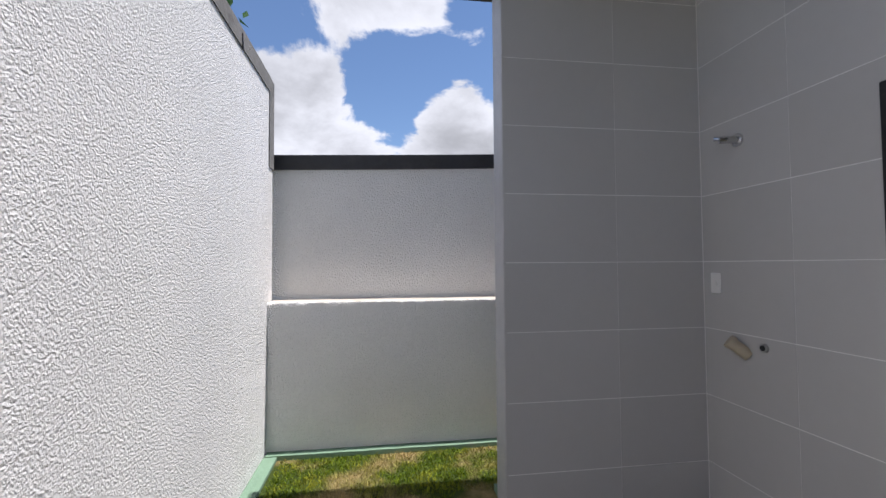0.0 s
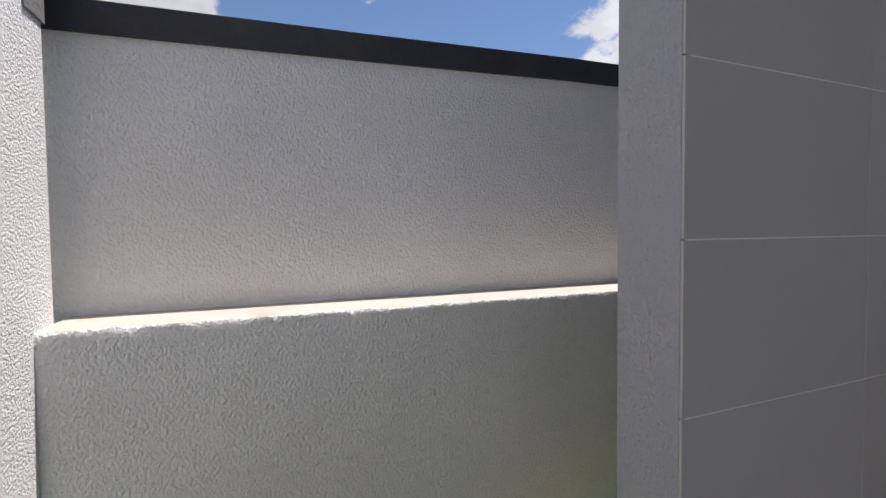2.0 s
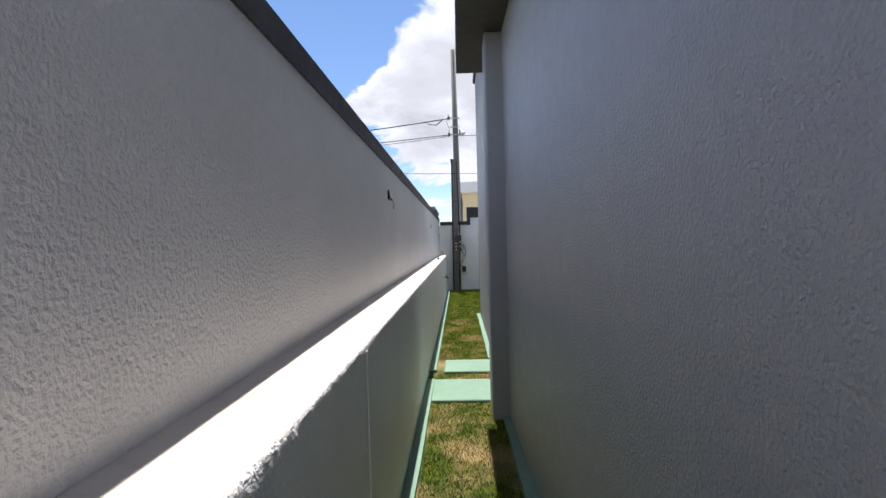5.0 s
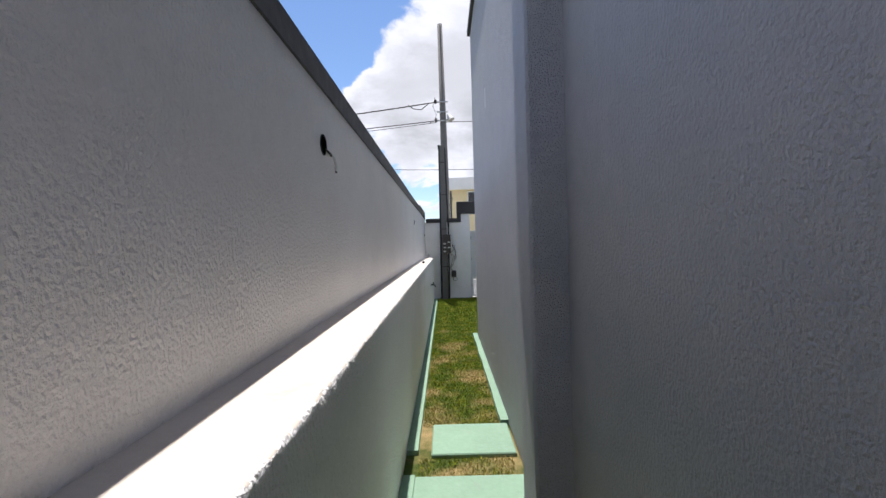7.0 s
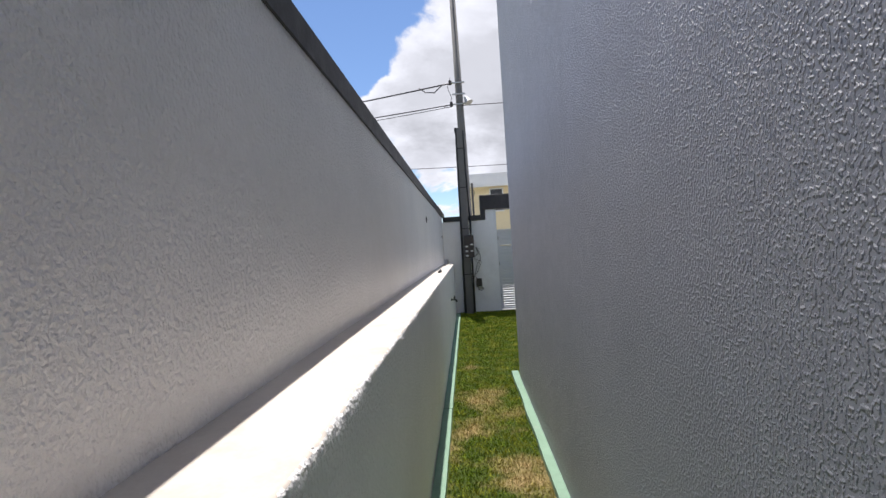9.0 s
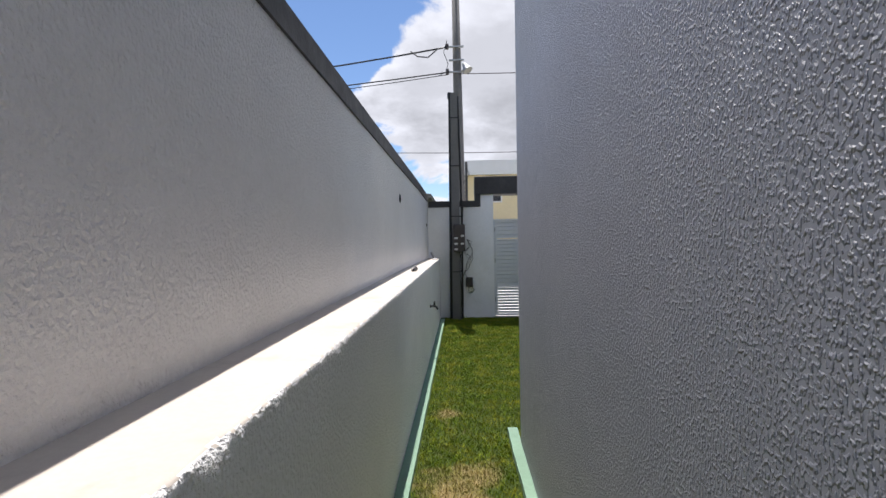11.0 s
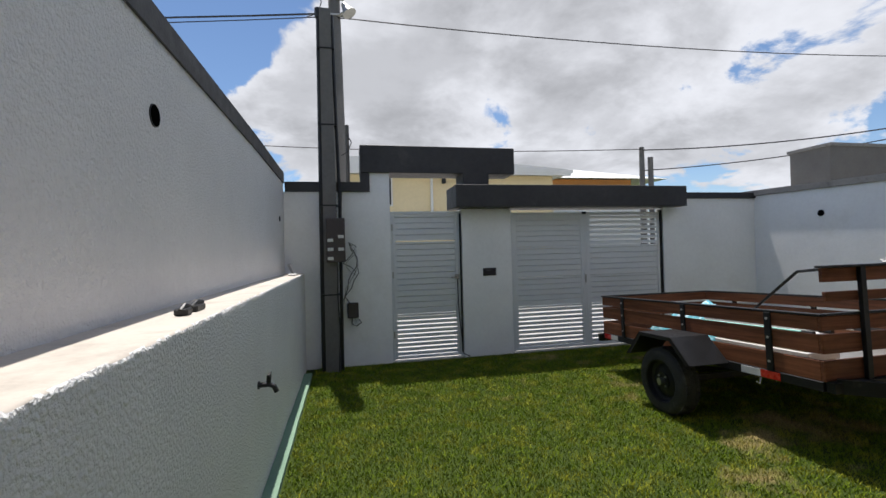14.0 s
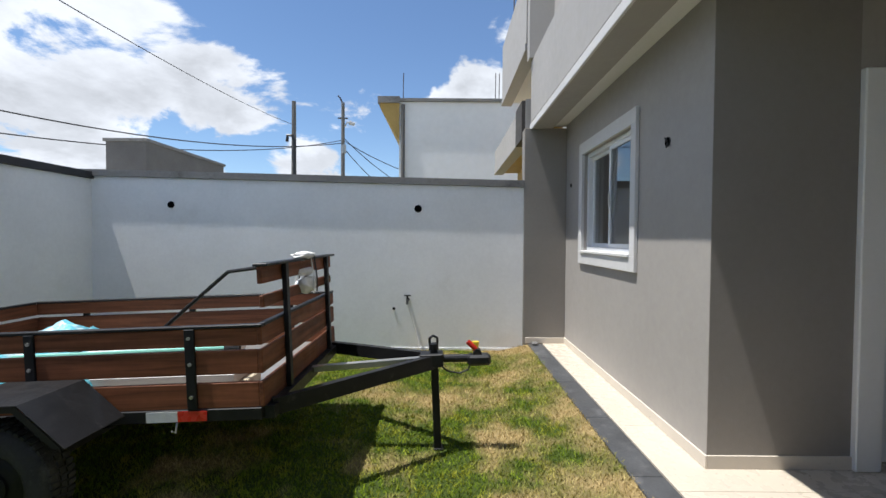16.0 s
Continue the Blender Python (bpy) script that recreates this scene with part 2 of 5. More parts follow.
def wood_mat():
    m = mat("dark_stained_wood_plank", (0.150, 0.056, 0.027), 0.58, vary=0.12, piece=0.2, fine=0.15, spec=0.18)
    nt = m.node_tree
    nd, ln = nt.nodes, nt.links
    b = nd["Principled BSDF"]
    tc = nd.new("ShaderNodeTexCoord")
    mp = nd.new("ShaderNodeMapping"); mp.inputs["Scale"].default_value = (30, 2.2, 45)
    ln.new(tc.outputs["Object"], mp.inputs[0])
    n = nd.new("ShaderNodeTexNoise"); n.inputs["Scale"].default_value = 1.0; n.inputs["Detail"].default_value = 6; n.inputs["Distortion"].default_value = 0.6
    ln.new(mp.outputs[0], n.inputs["Vector"])
    r = nd.new("ShaderNodeMapRange"); r.inputs[1].default_value, r.inputs[2].default_value, r.inputs[3].default_value, r.inputs[4].default_value = 0.3, 0.7, 0.62, 1.4
    ln.new(n.outputs["Fac"], r.inputs[0])
    old = b.inputs["Base Color"].links[0].from_socket
    sc = nd.new("ShaderNodeVectorMath"); sc.operation = "SCALE"
    ln.new(old, sc.inputs[0]); ln.new(r.outputs[0], sc.inputs["Scale"]); ln.new(sc.outputs[0], b.inputs["Base Color"])
    return m


WOOD = wood_mat()


def glass_mat():
    m = bpy.data.materials.new("window_glass")
    m.use_nodes = True
    b = m.node_tree.nodes["Principled BSDF"]
    b.inputs["Base Color"].default_value = (0.9, 0.93, 0.93, 1)
    b.inputs["Roughness"].default_value, b.inputs["Transmission Weight"].default_value, b.inputs["IOR"].default_value = 0.02, 1.0, 1.5
    return m


GLASS = glass_mat()


def grass_mat(name, blade):
    """Lawn green with dry straw patches, laid out over the plot."""
    m = bpy.data.materials.new(name)
    m.use_nodes = True
    nt = m.node_tree
    nd, ln = nt.nodes, nt.links
    b = nd["Principled BSDF"]
    b.inputs["Roughness"].default_value = 0.6 if blade else 0.95
    b.inputs["Specular IOR Level"].default_value = 0.08
    geo = nd.new("ShaderNodeNewGeometry")
    flat = nd.new("ShaderNodeVectorMath"); flat.operation = "MULTIPLY"; flat.inputs[1].default_value = (1, 1, 0)
    ln.new(geo.outputs["Position"], flat.inputs[0])

    def n(scale, detail, rough_n=0.55):
        t = nd.new("ShaderNodeTexNoise")
        t.inputs["Scale"].default_value, t.inputs["Detail"].default_value, t.inputs["Roughness"].default_value = scale, detail, rough_n
        ln.new(flat.outputs[0], t.inputs["Vector"])
        return t.outputs["Fac"]

    def rng(src, a, c, lo, hi):
        r = nd.new("ShaderNodeMapRange")
        for i, v in enumerate((a, c, lo, hi)):
            r.inputs[i + 1].default_value = v
        ln.new(src, r.inputs[0])
        return r.outputs[0]

    def mixc(f, p, q):
        k = nd.new("ShaderNodeMix"); k.data_type = "RGBA"
        ln.new(f, k.inputs[0])
        for i, v in ((6, p), (7, q)):
            if isinstance(v, tuple):
                k.inputs[i].default_value = (*v, 1)
            else:
                ln.new(v, k.inputs[i])
        return k.outputs[2]

    # the corridor and the strip by the house are drier than the front lawn
    sep = nd.new("ShaderNodeSeparateXYZ")
    ln.new(geo.outputs["Position"], sep.inputs[0])
    dry_y = rng(sep.outputs[1], 12.4, 9.6, 0.0, 0.13)
    dry_y2 = rng(sep.outputs[1], 8.2, 11.2, 0.0, -0.14)
    dry_e = rng(sep.outputs[0], 2.2, 4.6, 0.0, 0.18)
    s1 = nd.new("ShaderNodeMath"); ln.new(n(1.5, 5, 0.6), s1.inputs[0])
    k2 = nd.new("ShaderNodeMath"); k2.operation = "MULTIPLY"; ln.new(dry_y, k2.inputs[0]); ln.new(rng(sep.outputs[0], 0.9, 3.4, 0.55, 1.15), k2.inputs[1])
    ln.new(k2.outputs[0], s1.inputs[1])
    s2 = nd.new("ShaderNodeMath"); ln.new(s1.outputs[0], s2.inputs[0])
    k3 = nd.new("ShaderNodeMath"); k3.operation = "MULTIPLY"; ln.new(dry_y2, k3.inputs[0]); ln.new(rng(sep.outputs[0], 1.6, 3.2, 1.0, 0.0), k3.inputs[1])
    ln.new(k3.outputs[0], s2.inputs[1])
    dry = rng(s2.outputs[0], 0.54, 0.70, 0.0, 1.0)
    if blade:
        hue = nd.new("ShaderNodeTexWhiteNoise"); hue.noise_dimensions = "2D"
        snap = nd.new("ShaderNodeVectorMath"); snap.operation = "SNAP"; snap.inputs[1].default_value = (0.012, 0.012, 1)
        ln.new(flat.outputs[0], snap.inputs[0]); ln.new(snap.outputs[0], hue.inputs["Vector"])
        green = mixc(hue.outputs["Value"], (0.080, 0.142, 0.008), (0.205, 0.270, 0.018))
        green = mixc(rng(n(5.5, 4, 0.6), 0.47, 0.60, 0.0, 0.65), green, (0.40, 0.375, 0.040))
        green = mixc(rng(n(11, 4, 0.6), 0.52, 0.64, 0.0, 0.6), green, (0.050, 0.078, 0.006))
        straw = mixc(hue.outputs["Value"], (0.36, 0.27, 0.11), (0.55, 0.43, 0.205))
    else:
        green = mixc(n(60, 3), (0.030, 0.052, 0.010), (0.070, 0.090, 0.022))
        straw = mixc(n(70, 3), (0.20, 0.145, 0.065), (0.38, 0.29, 0.14))
    ln.new(mixc(dry, green, straw), b.inputs["Base Color"])
    if not blade:
        bp = nd.new("ShaderNodeBump"); bp.inputs["Strength"].default_value = 0.8; bp.inputs["Distance"].default_value = 0.02
        ln.new(n(90, 4), bp.inputs["Height"]); ln.new(bp.outputs[0], b.inputs["Normal"])
    return m


SOIL, BLADE = grass_mat("lawn_thatch", False), grass_mat("lawn_blades", True)

# ---- building helpers ----
BASE = {}


def thing(name, at=(0, 0, 0), label="", category="", group="", kind="", turn=None):
    """An Empty at a thing's base, which its parts hang from."""
    ob = new(name)
    ob.empty_display_size = 0.1
    m = turn if turn is not None else Matrix.Translation(at)
    ob.matrix_world = m
    BASE[ob] = m.inverted()
    return tagged(ob, label, category, group, kind)


def shaded(me, mats, smooth=False):
    for m in mats if isinstance(mats, (list, tuple)) else [mats]:
        me.materials.append(m)
    if smooth:
        for p in me.polygons:
            p.use_smooth = True


def part(name, bm, material, parent=None, label="", local=False, smooth=False, **tags):
    """Links a bmesh as one mesh object under a thing or a part; world coordinates unless local."""
    if parent is not None and not local:
        bm.transform(BASE[parent])
    me = bpy.data.meshes.new(name)
    bm.normal_update()
    bm.to_mesh(me)
    bm.free()
    shaded(me, material, smooth)
    ob = new(name, me)
    if parent is not None:
        ob.parent = parent
        BASE[ob] = BASE[parent]
    return tagged(ob, label, **tags)


def box(x0, x1, y0, y1, z0, z1, bevel=0.0, bm=None):
    out = bm or bmesh.new()
    got = bmesh.ops.create_cube(out, size=1)["verts"]
    for v in got:
        v.co = Vector(((x0 + x1) / 2 + v.co.x * (x1 - x0), (y0 + y1) / 2 + v.co.y * (y1 - y0), (z0 + z1) / 2 + v.co.z * (z1 - z0)))
    if bevel:
        edges = {e for v in got for e in v.link_edges}
        bmesh.ops.bevel(out, geom=list(edges), offset=bevel, segments=1, affect="EDGES")
    return out


def tube(points, radius, sides=10, bm=None, caps=True, taper=None):
    """A round bar or cable along points."""
    out = bm or bmesh.new()
    pts = [Vector(p) for p in points]
    rings = []
    ref = None
    for i, p in enumerate(pts):
        d = (pts[min(i + 1, len(pts) - 1)] - pts[max(i - 1, 0)]).normalized()
        if ref is None:
            ref = d.orthogonal().normalized()
        ref = (ref - d * ref.dot(d)).normalized()
        side = d.cross(ref)
        r = radius if taper is None else radius + (taper - radius) * i / (len(pts) - 1)
        rings.append([out.verts.new(p + (ref * math.cos(2 * math.pi * k / sides) + side * math.sin(2 * math.pi * k / sides)) * r) for k in range(sides)])
    for a, b in zip(rings, rings[1:]):
        for k in range(sides):
            out.faces.new((a[k], a[(k + 1) % sides], b[(k + 1) % sides], b[k]))
    if caps:
        out.faces.new(rings[0][::-1])
        out.faces.new(rings[-1])
    return out


def sag(a, b, drop, n=16):
    a, b = Vector(a), Vector(b)
    return [a.lerp(b, i / n) - Vector((0, 0, 4 * drop * (i / n) * (1 - i / n))) for i in range(n + 1)]


def prism(outline, axis, lo, hi, bm=None):
    """Extrudes an outline of (u, v) along an axis: x takes (y, z), y takes (x, z), z takes (x, y)."""
    out = bm or bmesh.new()
    def put(u, v, w):
        return (w, u, v) if axis == "x" else (u, w, v) if axis == "y" else (u, v, w)
    a = [out.verts.new(put(u, v, lo)) for u, v in outline]
    b = [out.verts.new(put(u, v, hi)) for u, v in outline]
    n = len(outline)
    fs = [out.faces.new(a), out.faces.new(b)] + [out.faces.new((a[i], a[(i + 1) % n], b[(i + 1) % n], b[i])) for i in range(n)]
    bmesh.ops.recalc_face_normals(out, faces=fs)
    return out


def bar(a, b, w, h, bm=None):
    """A rectangular bar from a to b, w wide and h high."""
    out = bm or bmesh.new()
    a, b = Vector(a), Vector(b)
    d = (b - a).normalized()
    side = d.cross(Vector((0, 0, 1)))
    if side.length < 0.05:
        side = Vector((1, 0, 0))
    side.normalize()
    up = side.cross(d).normalized()
    vs = [out.verts.new(p + side * sx * w / 2 + up * sz * h / 2) for p in (a, b) for sx, sz in ((-1, -1), (1, -1), (1, 1), (-1, 1))]
    for f in ((0, 1, 2, 3), (7, 6, 5, 4), (0, 4, 5, 1), (1, 5, 6, 2), (2, 6, 7, 3), (3, 7, 4, 0)):
        out.faces.new([vs[i] for i in f])
    bmesh.ops.recalc_face_normals(out, faces=out.faces[:])
    return out


def disc(center, axis, radius, depth, sides=24, bm=None):
    c, a = Vector(center), Vector(axis).normalized()
    return tube([c - a * depth / 2, c + a * depth / 2], radius, sides, bm)


def mesh_from(name, verts, faces, material, parent=None, label="", **tags):
    me = bpy.data.meshes.new(name)
    me.from_pydata(verts, [], faces)
    me.update()
    shaded(me, material)
    ob = new(name, me)
    if parent is not None:
        ob.parent = parent
        ob.matrix_parent_inverse = BASE[parent]
    return tagged(ob, label, **tags)

# ---- ground and lawn ----
part("ground", box(-220, 220, -220, 220, -0.6, 0.0), SOIL, label="dry mown lawn soil reaching the horizon", category="ground", kind="structure")
part("lawn_bank", prism(((9.869, -0.02), (10.20, -0.02), (10.20, 0.001), (9.869, 0.083)), "x", 1.0, 6.53), SOIL, label="gentle lawn bank along the porch edge", category="lawn", kind="structure")
part("pavement", box(-30, 40, 15.36, 24.0, 0.0, 0.012), PAVE, label="pale sunlit concrete pavement outside the gates", category="pavement", kind="structure")


def lawn(count, seed):
    """Short blades over the lawn, drawn evenly over the strips of the plot."""
    rs = np.random.RandomState(seed)
    zones = ((0.10, 0.74, -2.2, 4.82, 1.15), (0.10, 0.76, 5.52, 5.80, 1.0), (0.10, 0.76, 6.34, 9.9, 1.25), (0.10, 6.53, 9.9, 15.16, 1.0), (0.74, 3.2, -2.2, -1.0, 0.4), (1.0, 6.5, 9.86, 9.9, 1.0))
    area = [(b - a) * (d - c) * k for a, b, c, d, k in zones]
    pts = []
    for (a, b, c, d, _), s in zip(zones, area):
        n = int(count * s / sum(area))
        pts.append(np.stack([rs.uniform(a, b, n), rs.uniform(c, d, n)], 1))
    p = np.concatenate(pts)
    n = len(p)
    turn, lean = rs.uniform(0, 2 * np.pi, n), rs.uniform(0.1, 0.95, n)
    high, wide = rs.uniform(0.012, 0.034, n), rs.uniform(0.0018, 0.0036, n)
    off = rs.uniform(0, 2 * np.pi, n)
    across = np.stack([np.cos(turn), np.sin(turn), np.zeros(n)], 1) * wide[:, None]
    way = np.stack([np.cos(off) * lean, np.sin(off) * lean, np.ones(n)], 1)
    # the lawn rises to meet the granite edge of the porch
    rise = np.where(p[:, 0] > 1.0, 0.082 * np.clip((10.20 - p[:, 1]) / 0.33, 0, 1), 0.0)
    base = np.concatenate([p, (rise - 0.003)[:, None]], 1)
    mid = base + way * (high * 0.55)[:, None]
    tip = base + way * high[:, None] * np.array([1.25, 1.25, 0.95])
    v = np.stack([base - across, base + across, mid + across * 0.8, tip, mid - across * 0.8], 1).reshape(-1, 3)
    me = bpy.data.meshes.new("grass")
    me.vertices.add(5 * n)
    me.vertices.foreach_set("co", v.ravel())
    k = 5 * np.arange(n)[:, None]
    loops = np.concatenate([k + 0, k + 1, k + 2, k + 4, k + 4, k + 2, k + 3], 1).ravel()
    me.loops.add(7 * n)
    me.loops.foreach_set("vertex_index", loops)
    me.polygons.add(2 * n)
    starts = np.stack([7 * np.arange(n), 7 * np.arange(n) + 4], 1).ravel()
    me.polygons.foreach_set("loop_start", starts)
    me.update(calc_edges=True)
    me.validate()
    shaded(me, BLADE)
    return tagged(new("grass", me), "short green lawn grass with dry straw patches", "grass", kind="stuff")


lawn(330000, 3)

# ---- boundary walls ----
LEDGE = 1.165


def ledge_wall(y0, y1):
    """The thick lower wall: plastered face, crumbled arris and a bare trowelled top."""
    n = int((y1 - y0) / 0.0125)
    prof = ((0.0, -0.05), (0.0, 0.4), (0.0, 0.8), (0.0, LEDGE - 0.045), (0.0, LEDGE - 0.016), (-0.001, LEDGE - 0.006), (-0.006, LEDGE - 0.001), (-0.016, LEDGE), (-0.12, LEDGE), (-0.345, LEDGE))
    verts, faces = [], []
    m = len(prof)
    for i in range(n + 1):
        y = y0 + (y1 - y0) * i / n
        wave = noise.noise((y * 0.7, 3.1, 0)) * 0.006
        for j, (x, z) in enumerate(prof):
            q = Vector((y * 38, j * 1.7, 0.3))
            chip = max(0.0, noise.noise((y * 2.3, 7.7, 1.0)) + noise.noise((y * 11, 2.0, 5.0)) * 0.8)
            if 4 <= j <= 6:
                r = noise.noise(q) * 0.0045 + noise.noise(q * 2.3) * 0.003
                verts.append((x + r * 0.8 - chip * 0.002 * (j - 3), y, z + r * 0.8 - chip * 0.004))
            elif j >= 7:
                verts.append((x, y, z + noise.noise((y * 6, x * 30, 0)) * 0.0015 + wave * 0.3))
            else:
                verts.append((x + (noise.noise((y * 0.8, z * 2, 2.0)) * 0.003 if j else 0), y, z))
    for i in range(n):
        for j in range(m - 1):
            a = i * m + j
            faces.append((a, a + 1, a + m + 1, a + m))
    faces = [f[::-1] for f in faces]
    return verts, faces


west = thing("wall_west", (0, 0, 0), "white plastered boundary wall with a low projecting ledge", "wall", kind="structure")
lv, lf = ledge_wall(-2.33, 15.19)
low = mesh_from("ledge", lv, lf, [WHITE_FINE, LEDGE_TOP], west, "white wrinkled plaster ledge with a chipped edge")
for p in low.data.polygons:
    p.material_index = int(p.normal.z > 0.8)
    p.use_smooth = True
# the upper wall wavers a little in line and height: (y, face, top)
WEST_LINE = ((-2.50, -0.300, 2.250), (-1.2, -0.300, 2.288), (0.0, -0.299, 2.330), (1.0, -0.298, 2.350), (4.0, -0.297, 2.353), (8.0, -0.295, 2.357), (12.0, -0.290, 2.355), (13.8, -0.262, 2.325), (15.187, -0.220, 2.245))


def run(points):
    """A strip of wall along y through (y, x0, x1, z0, z1) sections."""
    bm = bmesh.new()
    rings = [[bm.verts.new(v) for v in ((x0, y, z0), (x1, y, z0), (x1, y, z1), (x0, y, z1))] for y, x0, x1, z0, z1 in points]
    for a, b in zip(rings, rings[1:]):
        for k in range(4):
            bm.faces.new((a[k], b[k], b[(k + 1) % 4], a[(k + 1) % 4]))
    bm.faces.new(rings[0])
    bm.faces.new(rings[-1][::-1])
    bmesh.ops.recalc_face_normals(bm, faces=bm.faces[:])
    return bm


part("panel", run([(y, -0.47, x, 0.0, z + 0.003) for y, x, z in WEST_LINE]), WHITE_FINE, west, "white textured upper wall")
part("coping", run([(y, -0.50, x + 0.014, z, z + 0.126) for y, x, z in WEST_LINE]), CHARCOAL, west, "charcoal painted coping")
part("joint", box(0.0, 0.0055, 2.33, 2.342, 0.05, LEDGE - 0.03), GROUT, west, "pale vertical seam in the plaster")

back = thing("wall_back", (0, -2.4, 0), "tall rough white stucco rear wall in sunlight", "wall", kind="structure")
part("panel", box(-0.16, 8.2, -2.50, -2.33, 0, 2.85, 0.01), WHITE_ROUGH, back)
part("coping", prism(((-0.16, 2.22), (-0.02, 2.22), (-0.02, 2.82), (8.2, 2.82), (8.2, 2.94), (0.02, 2.94), (-0.16, 2.93)), "y", -2.53, -2.322), COPING_GREY, back, "weathered grey coping")


def sloped_wall(x0, x1, y0, y1, z0, z1, floor=0.0):
    return prism(((y0, floor), (y1, floor), (y1, z1), (y0, z0)), "x", x0, x1)


east = thing("wall_east", (6.6, 12.5, 0), "white painted boundary wall of the front yard", "wall", kind="structure")
part("panel", sloped_wall(6.555, 6.72, 9.93, 15.34, 1.99, 2.10), WHITE_YARD, east)
part("coping", prism(((9.93, 1.992), (15.36, 2.102), (15.36, 2.182), (9.93, 2.072)), "x", 6.525, 6.75), COPING_GREY, east, "grey cement coping")
part("footing", sloped_wall(6.548, 6.556, 9.95, 15.2, 0.03, 0.035), WHITE_YARD, east, "ragged white plaster foot")
# the lot's far side, closing the place behind the house
part("wall_far_side", box(6.56, 6.72, -2.5, 9.93, 0, 2.0), WHITE_YARD, label="white painted boundary wall", category="wall", kind="structure")

F = 15.19
front = thing("wall_front", (3, F, 0), "white street wall with two gates and charcoal beams", "wall", kind="structure")
part("panel", prism(((-0.34, 0), (1.045, 0), (1.045, 2.38), (0.77, 2.38), (0.77, 2.145), (-0.34, 2.145)), "y", F, F + 0.16), WHITE_YARD, front)
part("coping", prism(((-0.198, 2.147), (0.80, 2.147), (0.80, 2.38), (0.69, 2.38), (0.69, 2.262), (-0.198, 2.262)), "y", F - 0.03, F + 0.19), CHARCOAL, front, "charcoal painted coping")
part("pier", box(1.965, 2.645, F, F + 0.2, 0, 1.93, 0.006), WHITE_YARD, front, "white plastered gate pier")
part("panel", box(4.965, 6.56, F, F + 0.16, 0, 2.062), WHITE_YARD, front)
part("coping", box(5.17, 6.56, F - 0.03, F + 0.19, 2.064, 2.15, 0.005), CHARCOAL, front, "charcoal painted coping")
part("beam", box(0.69, 2.70, F - 0.04, F + 0.36, 2.38, 2.722, 0.006), CHARCOAL, front, "charcoal painted upper gate beam")
part("beam", box(1.845, 5.17, F - 0.24, F + 0.30, 1.932, 2.212, 0.006), CHARCOAL, front, "charcoal painted lower gate beam")
part("block", box(1.98, 2.32, F - 0.10, F + 0.28, 2.21, 2.38), CHARCOAL, front, "charcoal block between the beams")
part("threshold", box(1.04, 1.97, F - 0.02, F + 0.18, 0.0, 0.022, 0.004), PAVE, front, "pale concrete sill")
part("threshold", box(2.64, 4.97, F - 0.02, F + 0.18, 0.0, 0.020, 0.004), PAVE, front, "pale concrete sill")
slot = thing("letter_slot", (2.33, F, 1.1), "black letter slot in the gate pier", "letter box")
part("frame", box(2.243, 2.42, F - 0.012, F + 0.01, 1.05, 1.15, 0.004), BLACK_PLASTIC, slot)
part("flap", box(2.256, 2.407, F - 0.018, F - 0.011, 1.065, 1.135, 0.002), DARK_PANE, slot)


# ---- gates ----
def slats(leaf, x0, x1, z0, z1, pitch, high, y):
    n = int(round((z1 - z0) / pitch))
    me = None
    for i in range(n):
        z = z0 + (i + 0.5) * (z1 - z0) / n
        if me is None:
            bm = prism(((-high / 2, -0.006), (high / 2, -0.006), (high / 2 - 0.006, 0.006), (-high / 2 + 0.006, 0.006)), "x", 0, x1 - x0)
            for v in bm.verts:
                v.co = Vector((v.co.x, -v.co.z, v.co.y))
            ob = part("slat", bm, ALU, leaf, local=True)
            me = ob.data
        else:
            ob = new("slat", me)
            ob.parent = leaf
        ob.matrix_local = Matrix.Translation(BASE[leaf] @ Vector((x0, y, z)))


def leaf_parts(leaf, x0, x1, z0, z1, y, rails, zones, w=0.035):
    for a, b, c, d in ((x0, x0 + w, z0, z1), (x1 - w, x1, z0, z1), (x0 + w, x1 - w, z0, z0 + w), (x0 + w, x1 - w, z1 - w, z1)):
        part("stile" if d - c > b - a else "rail", box(a, b, y - 0.016, y + 0.016, c, d, 0.003), ALU, leaf)
    for z in rails:
        part("rail", box(x0 + w, x1 - w, y - 0.014, y + 0.014, z - 0.013, z + 0.013, 0.002), ALU, leaf)
    for a, b, pitch, high in zones:
        if pitch - high < 0.006:
            part("backing_sheet", box(x0 + w, x1 - w, y + 0.007, y + 0.010, a, b), ALU, leaf)
        slats(leaf, x0 + w - 0.004, x1 - w + 0.004, a, b, pitch, high, y)


GY = F + 0.045
gate = thing("pedestrian_gate", (1.5, GY, 0.02), "closed white aluminium slatted pedestrian gate", "gate")
leaf_parts(gate, 1.075, 1.915, 0.035, 1.865, GY, (1.50, 0.585), ((0.07, 0.572, 0.058, 0.047), (0.60, 1.487, 0.074, 0.072), (1.53, 1.83, 0.075, 0.072)))
for a, b in ((1.047, 1.073), (1.917, 1.962)):
    part("jamb", box(a, b, GY - 0.025, GY + 0.025, 0.022, 1.90, 0.003), ALU, gate)
part("head", box(1.073, 1.917, GY - 0.025, GY + 0.025, 1.868, 1.90, 0.003), ALU, gate)
part("lock", box(1.865, 1.925, GY - 0.045, GY - 0.017, 1.02, 1.085, 0.004), GALV, gate, "grey metal lock case")
part("handle", tube([(1.885, GY - 0.04, 1.045), (1.885, GY - 0.075, 1.045), (1.80, GY - 0.08, 1.045)], 0.008, 8), CHROME, gate, "metal lever handle")
